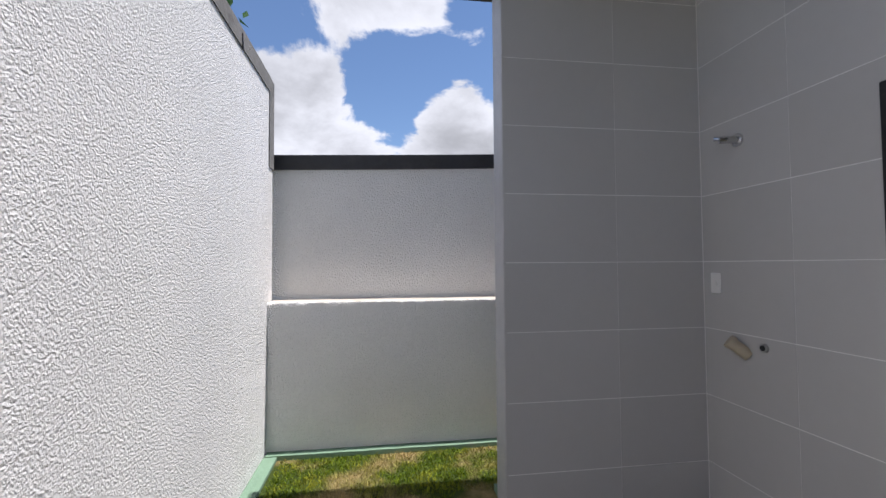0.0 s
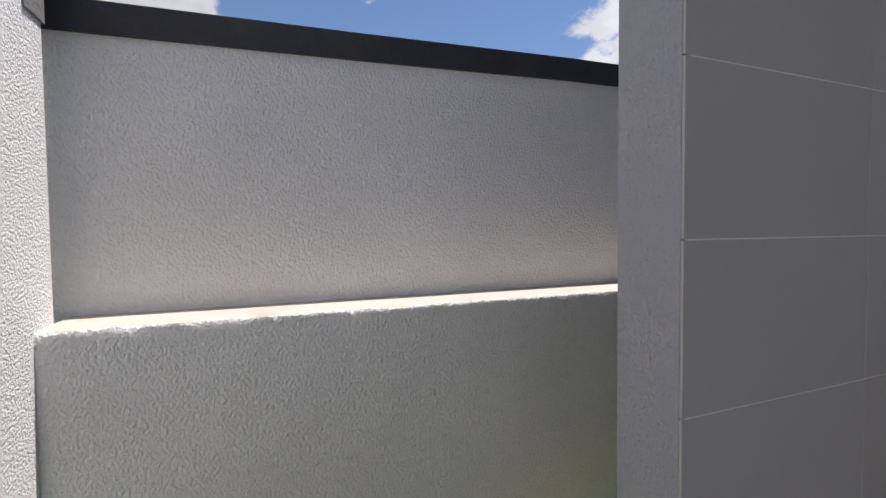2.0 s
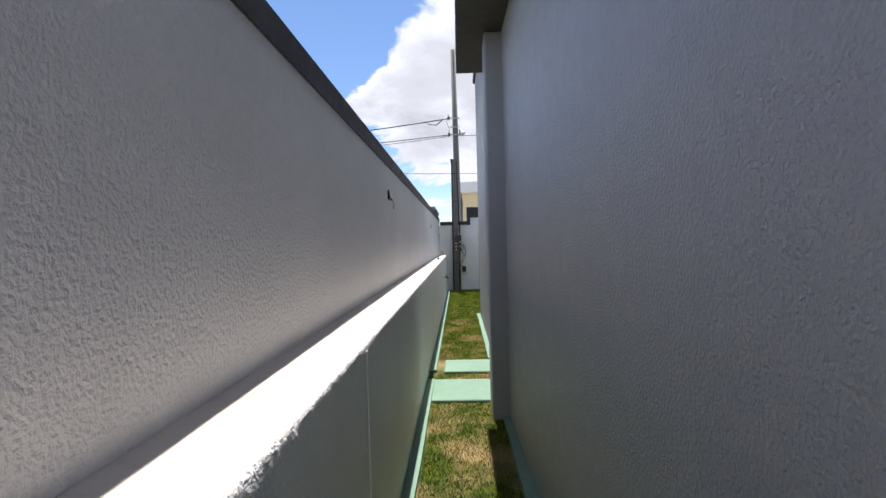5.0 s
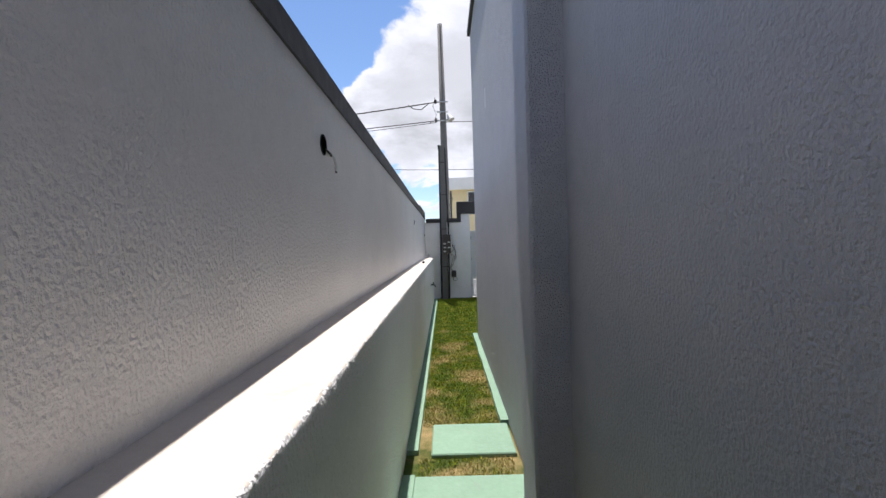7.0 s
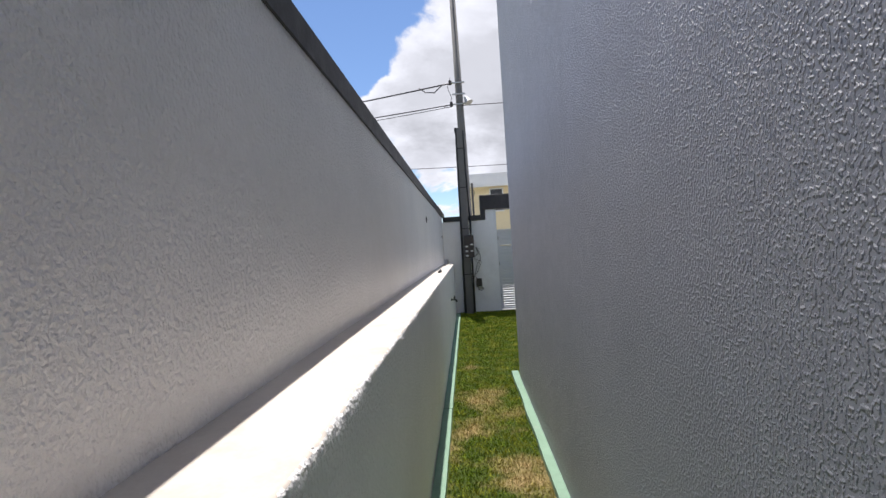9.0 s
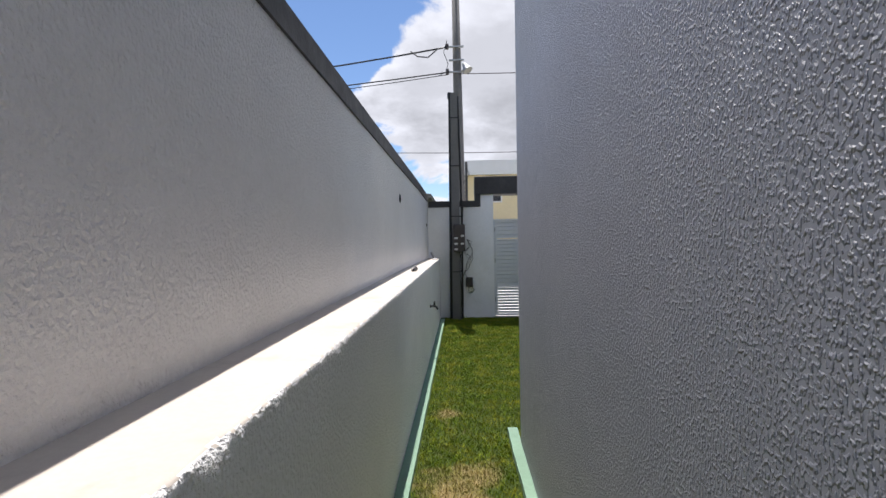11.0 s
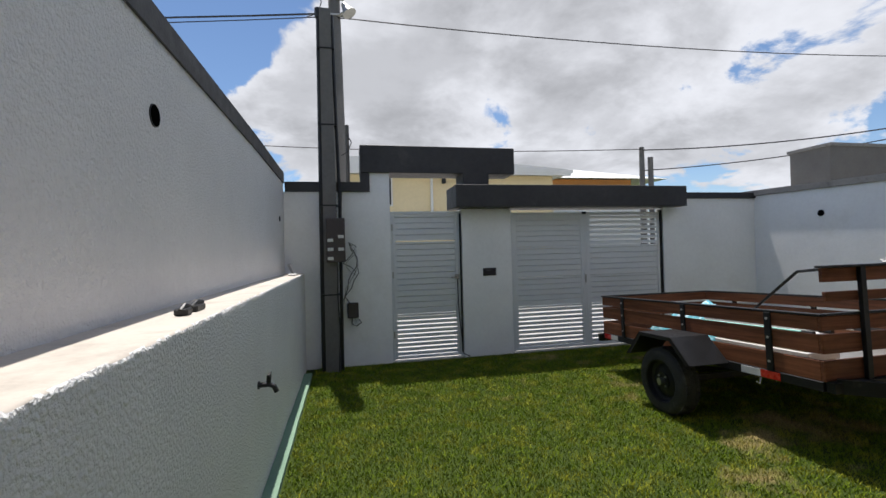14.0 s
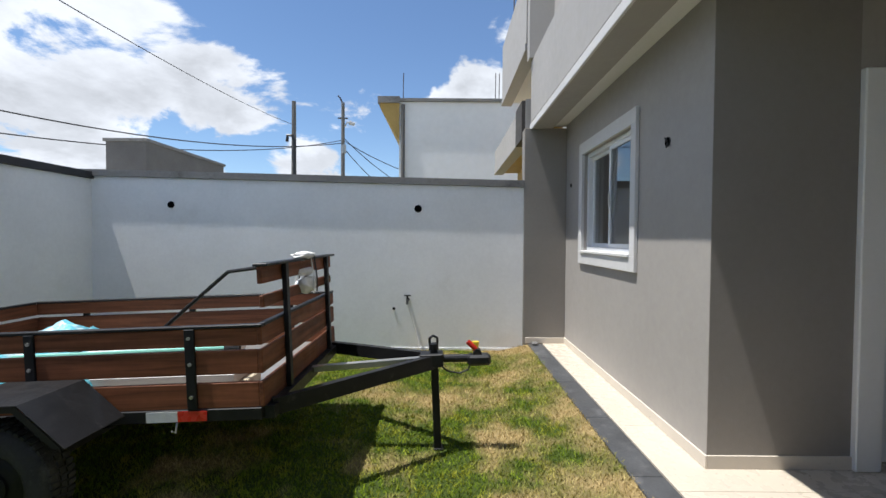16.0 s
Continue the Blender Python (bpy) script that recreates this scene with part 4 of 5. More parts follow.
for k, (z, dz) in enumerate(((8.3, 6.0), (8.5, 5.4), (7.8, 5.0))):
    cable("black line hanging from the far street pole", (33, 18.2, z), (34 + k, 13 + k * 1.2, dz), 0.2, 0.03, "lines at the far pole")
p3 = far_pole(14.1, 27.9, 6.0, 0.16, "old wooden street pole beyond the driveway gate")
part("shaft", tube([(14.4, 27.7, 0), (14.4, 27.7, 5.5)], 0.12, 8), BLOCK_GREY, p3)
cable(LINE, (14.1, 27.8, 5.85), (33, 18.24, 8.15), 0.9, 0.028)
cable(LINE, (14.1, 27.8, 4.9), (33, 18.24, 8.35), 0.9, 0.024)
cable(LINE, (14.1, 27.8, 5.9), (-15, 33, 7.5), 0.5, 0.02)

# ---- buildings around ----
yellow = thing("yellow_house", (4.5, 30, 0), "pale yellow house with a white metal roof across the street", "house")
part("wall", box(0.7, 9.6, 28.0, 36.0, 0, 4.62), YELLOW_WALL, yellow)
roof = part("roof", prism(((0.25, 4.68), (10.3, 4.68), (10.3, 4.80), (5.0, 5.22), (0.25, 5.22)), "y", 27.4, 36.5), ROOF_WHITE, yellow, "white metal roof")
part("fascia", box(0.3, 10.2, 27.42, 27.55, 4.56, 4.68), ROOF_WHITE, yellow)
for x0, x1, z0, z1, m_ in ((1.75, 2.35, 3.35, 4.45, DARK_PANE), (5.2, 6.5, 3.3, 4.3, GREEN_PANE)):
    wn = part("window", box(x0, x1, 27.95, 28.05, z0, z1), m_, yellow, "plain window")
    for a, b, c, d in ((x0 - 0.06, x0, z0, z1), (x1, x1 + 0.06, z0, z1), (x0 - 0.06, x1 + 0.06, z1, z1 + 0.06), (x0 - 0.06, x1 + 0.06, z0 - 0.06, z0)):
        part("window_frame", box(a, b, 27.90, 28.02, c, d), ROOF_WHITE, wn)
part("downpipe", tube([(4.05, 27.9, 2.5), (4.05, 27.9, 4.62)], 0.06, 8), ROOF_WHITE, yellow)
part("wall_lamp", box(4.5, 4.66, 27.8, 28.0, 4.25, 4.46, 0.03), BLACK_PLASTIC, yellow, "black wall lamp")
orange = thing("orange_roofed_house", (14, 36, 0), "white roofed house with an orange eave across the street", "house")
part("wall", box(9.9, 19, 34, 42, 0, 5.1), FAR_WHITE, orange)
part("eave", box(9.7, 17.6, 33.7, 34, 5.15, 5.45), ORANGE, orange, "orange eave board")
bm = bmesh.new()
vs = [bm.verts.new(v) for v in ((9.4, 33.4, 5.5), (20.0, 33.4, 5.5), (20.0, 43, 5.5), (9.4, 43, 5.5), (12.5, 38, 6.9), (15.5, 38, 6.9))]
for f in ((0, 1, 5, 4), (1, 2, 5), (2, 3, 4, 5), (3, 0, 4), (3, 2, 1, 0)):
    bm.faces.new([vs[i] for i in f])
part("roof", bm, ROOF_WHITE, orange, "white hipped metal roof")
grey = thing("grey_shed", (-4, 33, 0), "low grey building with a corrugated roof across the street", "building")
part("wall", box(-9, -1.4, 30, 36, 0, 3.75), BLOCK_GREY, grey)
part("roof", prism(((-9.3, 3.75), (-1.1, 3.75), (-1.1, 3.95), (-9.3, 4.25)), "y", 29.6, 36.3), COPING_GREY, grey, "weathered corrugated roof")

tank = thing("roof_block", (15, 19.5, 0), "bare grey rendered block behind the boundary wall", "building")
part("wall", box(13.2, 17.4, 19.0, 20.1, 0, 3.98), BLOCK_GREY, tank)
part("cap", box(13.15, 17.45, 18.95, 20.15, 3.94, 4.02), COPING_GREY, tank)
low_h = thing("low_house", (20, 16, 0), "low beige building behind the boundary wall", "building")
part("wall", box(20.5, 25, 14.6, 20.4, 0, 2.85), YELLOW_WALL, low_h)
part("roof", box(20.3, 25.2, 14.4, 20.6, 2.85, 3.0), COPING_GREY, low_h)

white_h = thing("white_neighbour_house", (15, 10, 0), "plain off-white two storey house with an ochre bracket", "house")
part("wall", box(13.0, 22, 5.0, 12.12, 0, 4.98), FAR_WHITE, white_h)
part("coping", box(12.93, 22, 4.9, 12.2, 4.98, 5.06), COPING_GREY, white_h)
part("bracket", prism(((12.12, 3.95), (12.62, 4.80), (12.62, 5.06), (12.12, 5.06)), "x", 12.95, 20), OCHRE, white_h, "ochre sloping balcony soffit")
part("balcony_edge", box(12.9, 20.05, 12.10, 12.68, 4.93, 5.10), COPING_GREY, white_h, "grey balcony edge")
for y in (12.05, 9.55, 9.45):
    part("rebar", tube([(13.3, y, 5.0), (13.3, y - 0.01, 5.85)], 0.012, 5), METER, white_h, "bare reinforcement rod")
part("downpipe", tube([(12.96, 12.02, 0), (12.96, 12.02, 4.9)], 0.05, 8), BLOCK_GREY, white_h)

twin = thing("adjoining_house", (8.3, 9, 0), "adjoining house with taupe eaves and pale soffits", "house")
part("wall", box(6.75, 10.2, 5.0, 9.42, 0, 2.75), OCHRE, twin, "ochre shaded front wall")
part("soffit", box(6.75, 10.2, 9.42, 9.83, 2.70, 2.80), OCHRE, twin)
part("drip_band", box(6.75, 10.2, 9.72, 9.90, 2.66, 2.74), TAUPE_LIGHT, twin)
part("fascia", box(6.75, 10.2, 9.74, 9.885, 2.76, 3.12), TAUPE_LIGHT, twin)
part("pier", box(6.76, 7.25, 9.45, 9.93, 2.62, 3.10), SOFFIT_DARK, twin, "dark grey pier")
part("upper_band", box(6.75, 9.1, 9.72, 9.90, 3.72, 3.80), TAUPE_LIGHT, twin)
part("upper_fascia", box(6.75, 9.1, 9.74, 9.885, 3.82, 4.75), TAUPE_LIGHT, twin, "light taupe upper fascia")
part("upper_soffit", box(6.75, 9.1, 7.0, 9.74, 3.78, 3.90), DOOR_WHITE, twin, "pale upper soffit")
part("upper_wall", box(6.75, 9.0, 7.0, 8.6, 2.8, 3.8), TAUPE_LIGHT, twin)
for y in (9.6, 9.7):
    part("rebar", tube([(9.0, y, 4.7), (9.05, y, 5.6)], 0.012, 5), METER, twin)
nb = thing("far_roof", (-7, 0.5, 0), "dark flat roof behind the boundary wall", "building")
part("wall", box(-9, -6.1, -0.1, 4, 0, 3.7), BLOCK_GREY, nb)
part("roof", box(-9.2, -6.0, -0.2, 4.2, 3.70, 3.83), CHARCOAL, nb)

# ---- vine over the rear wall ----
vine = thing("vine", (0.6, -2.6, 0), "green climbing plant hanging over the rear wall coping", "plant")
part("stem", tube([(1.0, -2.62, 0.0), (0.95, -2.62, 2.0), (0.75, -2.60, 2.95), (0.55, -2.50, 3.12), (0.40, -2.42, 3.05)], 0.008, 6), METER, vine)
part("stem", tube([(0.62, -2.52, 3.08), (0.52, -2.45, 3.25), (0.50, -2.44, 3.42)], 0.006, 6), LEAF, vine)
rl = random.Random(9)
for i in range(26):
    c = Vector((rl.uniform(0.30, 0.72), rl.uniform(-2.56, -2.38), rl.uniform(2.93, 3.24)))
    d = Vector((rl.uniform(-1, 1), rl.uniform(-0.3, 1), rl.uniform(-1, 0.3))).normalized()
    s = d.cross(Vector((0.2, 0.3, 1))).normalized()
    ln_, wd = rl.uniform(0.06, 0.12), rl.uniform(0.018, 0.03)
    up_ = d.cross(s) * 0.008
    bm = bmesh.new()
    vs = [bm.verts.new(v) for v in (c, c + d * ln_ * 0.4 + s * wd + up_, c + d * ln_, c + d * ln_ * 0.4 - s * wd + up_, c + d * ln_ * 0.45)]
    for f in ((0, 1, 4), (1, 2, 4), (2, 3, 4), (3, 0, 4)):
        bm.faces.new([vs[k] for k in f])
    part("leaf", bm, LEAF, vine)
part("tendril", tube([(0.72, -2.40, 2.96), (0.705, -2.32, 2.90), (0.70, -2.317, 2.80)], 0.006, 5), METER, vine)
part("tendril", tube([(0.55, -2.40, 2.97), (0.54, -2.318, 2.88)], 0.004, 5), METER, vine)


# ---- small fittings on the walls ----
def wall_box(name, c, axis, r, label, wires=()):
    t = thing(name, c, label, "electrical box", "wall boxes")
    a = Vector(axis)
    part("rim", disc(Vector(c) + a * 0.002, axis, r, 0.006, 20), BLACK_PLASTIC, t)
    # flat disc on the wall, painted black for the shade in the box
    part("cavity", disc(Vector(c) + a * 0.006, axis, r * 0.9, 0.004, 20), CAVITY_SHADE, t)
    for w_ in wires:
        part("wire_end", tube(w_, 0.006, 6), LABEL_WHITE if len(w_) > 3 else WIRE, t)
    return t


wall_box("wall_light_box", (-0.297, 4.95, 2.07), (1, 0, 0), 0.055, "black round lamp box with loose wires in the wall",
         (((-0.30, 4.96, 2.06), (-0.27, 4.985, 2.03), (-0.268, 5.0, 2.02)), ((-0.30, 4.97, 2.04), (-0.268, 5.0, 2.03), (-0.262, 5.04, 2.015), (-0.262, 5.07, 1.985), (-0.266, 5.085, 1.955)),
          ((-0.30, 4.98, 2.03), (-0.272, 5.0, 2.02), (-0.266, 5.035, 2.022), (-0.258, 5.06, 1.99), (-0.26, 5.078, 1.965)), ((-0.266, 5.079, 1.972), (-0.266, 5.09, 1.945))))
wall_box("wall_light_box", (-0.290, 11.74, 2.0), (1, 0, 0), 0.05, "black round lamp box recessed in the wall")
wall_box("wall_light_box", (-0.229, 14.9, 1.80), (1, 0, 0), 0.03, "black round lamp box recessed in the wall")
wall_box("wall_light_box", (6.552, 14.22, 1.755), (-1, 0, 0), 0.042, "black round lamp box recessed in the yard wall")
wall_box("wall_light_box", (6.552, 11.21, 1.725), (-1, 0, 0), 0.046, "black round lamp box recessed in the yard wall")
wall_box("wall_light_box", (6.552, 11.5, 0.505), (-1, 0, 0), 0.018, "small dark hole in the yard wall")
wall_box("wall_light_box", (4.09, FY + 0.001, 2.01), (0, 1, 0), 0.032, "lamp box with loose wires in the taupe wall",
         (((4.09, FY + 0.008, 2.02), (4.10, FY + 0.016, 2.035), (4.075, FY + 0.014, 2.01)), ((4.08, FY + 0.008, 2.0), (4.07, FY + 0.016, 1.985), (4.09, FY + 0.014, 1.975))))
wall_box("wall_light_box", (6.32, FY + 0.001, 1.99), (0, 1, 0), 0.022, "small dark box in the taupe wall")
outlet = thing("outdoor_socket", (6.55, 12.44, 0.5), "white outdoor socket on the yard wall", "socket")
part("plate", box(6.535, 6.556, 12.38, 12.50, 0.495, 0.57, 0.004), LABEL_WHITE, outlet)


def garden_tap(c, out, label):
    t = thing("garden_tap", c, label, "tap")
    c, a = Vector(c), Vector(out)
    s = Vector((0, 1, 0))
    up_ = Vector((0, 0, 1))
    part("flange", disc(c + a * 0.004, a, 0.022, 0.008, 14), BLACK_PLASTIC, t)
    part("body", tube([c, c + a * 0.06, c + a * 0.085 - up_ * 0.012, c + a * 0.10 - up_ * 0.045], 0.014, 10), BLACK_PLASTIC, t)
    part("valve", tube([c + a * 0.055, c + a * 0.06 + up_ * 0.05], 0.013, 10), BLACK_PLASTIC, t)
    part("handle", bar(c + a * 0.06 + up_ * 0.055 - s * 0.04, c + a * 0.06 + up_ * 0.055 + s * 0.04, 0.014, 0.014), BLACK_PLASTIC, t)
    return t


garden_tap((0.0, 12.28, 0.66), (1, 0, 0), "black plastic garden tap on the low wall")
garden_tap((6.555, 11.33, 0.62), (-1, 0, 0), "dark garden tap on the yard wall")
hose = part("hose", tube([(6.49, 11.33, 0.58), (6.52, 11.28, 0.4), (6.53, 11.22, 0.2), (6.50, 11.18, 0.01)], 0.004, 5), LABEL_WHITE, label="thin pale hose hanging from the tap", category="hose")
for y, w_ in ((11.50, 0.03), (11.64, 0.055)):
    cap = thing("clamp", (-0.10, y, LEDGE), "small black plastic clamp lying on the ledge", "clamp", "clamps on the ledge")
    part("jaw", box(-0.14, -0.09, y - w_, y + w_, LEDGE, LEDGE + 0.028, 0.006), BLACK_PLASTIC, cap)
    part("grip", tube([(-0.115, y - w_, LEDGE + 0.02), (-0.11, y, LEDGE + 0.038), (-0.105, y + w_, LEDGE + 0.03)], 0.010, 8), BLACK_PLASTIC, cap)
brick = thing("tile_offcut", (-0.09, 14.95, LEDGE), "pale tile offcut leaning at the end of the ledge", "tile")
bm = box(-0.012, 0.012, -0.05, 0.05, 0, 0.13, 0.003)
bm.transform(pose(-0.10, 15.0, LEDGE, 0, -22, 25))
part("slab", bm, STONE_TRIM, brick)
flat_t = part("stone_chip", box(-0.11, -0.03, 14.55, 14.68, LEDGE, LEDGE + 0.02, 0.005), STONE_TRIM, label="flat pale stone chip on the ledge", category="stone")
pot = thing("yellow_pot", (6.41, 10.51, 0.0), "small yellow plastic pipe stub at the wall foot", "pipe")
part("body", tube([(6.41, 10.51, 0.0), (6.41, 10.51, 0.10)], 0.036, 16), YELLOW, pot)
part("rim", tube([(6.41, 10.51, 0.10), (6.41, 10.51, 0.145)], 0.043, 16), YELLOW, pot, "pale rim")
rag = part("rubble", box(6.42, 6.50, 9.76, 9.83, FZ - 0.006, FZ + 0.03, 0.012), BLOCK_GREY, label="small dark stone beside the porch edge", category="stone")

# ---- trailer ----
TX, TY = 4.015, 12.82
trailer = thing("cargo_trailer", label="two-wheeled cargo trailer with dark brown plank sides", category="trailer", turn=pose(TX, TY, 0.0, -2.6, 0, 0))


def tpart(name, bm, m_, parent=None, label="", smooth=False):
    return part(name, bm, m_, parent or trailer, label, local=True, smooth=smooth)


HW, Y0, Y1 = 0.685, -1.07, 1.30
ZF0, ZF1 = 0.420, 0.482
for s in (-1, 1):
    tpart("side_rail", box(s * HW - 0.02, s * HW + 0.02, Y0, Y1, ZF0, ZF1, 0.004), BLACK_STEEL, label="black steel chassis rail")
for y in (Y0 + 0.02, -0.45, 0.1, 0.7, Y1 - 0.02):
    tpart("cross_member", box(-HW + 0.02, HW - 0.02, y - 0.02, y + 0.02, ZF0, ZF1 - 0.004, 0.003), BLACK_STEEL)
tpart("floor", box(-HW + 0.02, HW - 0.02, Y0 + 0.02, Y1 - 0.02, ZF1 - 0.003, ZF1 + 0.012), GALV, label="grey sheet metal load floor")
BOARDS = ((0.482, 0.608), (0.648, 0.766), (0.788, 0.876))
for s in (-1, 1):
    for z0, z1 in BOARDS:
        tpart("plank", box(s * HW - 0.012, s * HW + 0.012, Y0 + 0.012, Y1, z0, z1, 0.004), WOOD)
for y in (Y0, Y1):
    for z0, z1 in BOARDS:
        bm = box(-0.012, 0.012, -HW + 0.014 if y > 0 else -HW - 0.012, HW - 0.014 if y > 0 else HW + 0.012, z0, z1, 0.004)
        ob = tpart("plank", bm, WOOD)
        ob.matrix_local = pose(0, y, 0, 0, 0, 90)
for s in (-1, 1):
    tpart("top_rail", box(s * HW - 0.02, s * HW + 0.02, Y0 - 0.015, Y1 + 0.015, 0.877, 0.893, 0.003), BLACK_STEEL, label="black steel angle capping")
    for y in (-0.73, 0.06, 0.92):
        st = tpart("stake", box(s * (HW + 0.013) - 0.004 if s > 0 else -HW - 0.026, s * (HW + 0.013) + 0.013 if s > 0 else -HW - 0.012, y - 0.024, y + 0.024, ZF1, 0.878, 0.002), BLACK_STEEL, label="black steel stake")
        for z in (0.545, 0.707, 0.835):
            tpart("bolt", disc((s * (HW + 0.028), y, z), (1, 0, 0), 0.009, 0.008, 8), GALV, st)
for y in (Y0, Y1):
    tpart("top_rail", box(-HW + 0.02, HW - 0.02, y - 0.018, y + 0.018, 0.878, 0.893, 0.003), BLACK_STEEL)
# headboard
for x in (-0.375, 0.475):
    tpart("post", box(x - 0.022, x + 0.022, Y0 - 0.04, Y0 - 0.013, ZF1, 1.185, 0.003), BLACK_STEEL, label="black steel headboard post")
for z0, z1, x0, x1 in ((1.085, 1.172, -0.66, 0.66), (0.965, 1.025, -0.645, 0.65)):
    ob = tpart("headboard_plank", box(-0.013, 0.013, x0, x1, z0, z1, 0.004), WOOD)
    ob.matrix_local = pose(0, Y0 + 0.002, 0, 0, 0, -90)
tpart("headboard_cap", box(-0.67, 0.67, Y0 - 0.045, Y0 + 0.03, 1.173, 1.188, 0.003), BLACK_STEEL)
for s in (-0.63,):
    tpart("brace", tube([(s, Y0 + 0.02, 1.165), (s, Y0 + 0.17, 1.15), (s, Y0 + 0.50, 0.885)], 0.010, 8), BLACK_STEEL, label="bent steel brace")
tpart("front_flange", bar((-HW, Y0 - 0.03, ZF0 + 0.03), (HW, Y0 - 0.03, ZF0 + 0.03), 0.05, 0.062), BLACK_STEEL)
# drawbar
NOSE = Vector((0.0, -1.900, 0.50))
for s in (-1, 1):
    tpart("drawbar", bar((s * 0.62, Y0 - 0.02, ZF0 + 0.035), NOSE + Vector((s * 0.025, 0, -0.01)), 0.045, 0.085), BLACK_STEEL, label="black steel A-frame drawbar")
tpart("drawbar", bar((0.0, Y0 - 0.04, ZF0 + 0.045), NOSE + Vector((0, 0.02, 0.0)), 0.05, 0.035), GALV, label="worn bare steel centre drawbar")
tpart("nose_plate", box(-0.06, 0.06, -1.960, -1.810, 0.458, 0.542, 0.006), BLACK_STEEL)
coup = tpart("coupling", tube([(0, -1.940, 0.50), (0, -2.100, 0.498), (0, -2.130, 0.497)], 0.026, 12), BLACK_STEEL, label="black ball coupling")
tpart("coupling_head", box(-0.042, 0.042, -2.265, -2.115, 0.452, 0.522, 0.016), BLACK_STEEL, coup)
tpart("latch", tube([(0, -2.190, 0.52), (0, -2.160, 0.565), (0, -2.120, 0.605)], 0.017, 10), RED, coup, "red coupling lever")
tpart("latch_pivot", disc((0, -2.180, 0.53), (1, 0, 0), 0.028, 0.05, 14), BLACK_STEEL, coup)
tpart("safety_cable", tube([(0.02, -2.140, 0.47), (0.04, -2.120, 0.41), (0.05, -2.060, 0.385), (0.03, -1.980, 0.41), (0.02, -1.930, 0.46)], 0.006, 6), WIRE, label="black safety cable")
jack = tpart("jockey_leg", box(-0.024, 0.024, -1.925, -1.877, -0.085, 0.56, 0.004), BLACK_STEEL, label="black steel prop stand")
tpart("jack_head", tube([(0, -1.900, 0.56), (0, -1.900, 0.60)], 0.032, 12), BLACK_STEEL, jack)
tpart("jack_ring", tube([(0.0, -1.925, 0.60), (0.0, -1.925, 0.635), (0.0, -1.900, 0.65), (0.0, -1.875, 0.635), (0.0, -1.875, 0.60)], 0.009, 8), BLACK_STEEL, jack)
tpart("jack_foot", box(-0.035, 0.035, -1.935, -1.867, -0.09, -0.075, 0.003), BLACK_STEEL, jack)
# axle, wheels, mudguards
tpart("axle", bar((-0.92, 0.0, 0.268), (0.92, 0.0, 0.268), 0.045, 0.045), BLACK_STEEL)
for s in (-1, 1):
    for k, (ln2, z) in enumerate(((0.42, 0.395), (0.32, 0.38), (0.22, 0.365))):
        tpart("leaf_spring", tube([(s * 0.62, -ln2, z + 0.02), (s * 0.62, 0, z - 0.045), (s * 0.62, ln2, z + 0.02)], 0.011, 6), BLACK_STEEL)


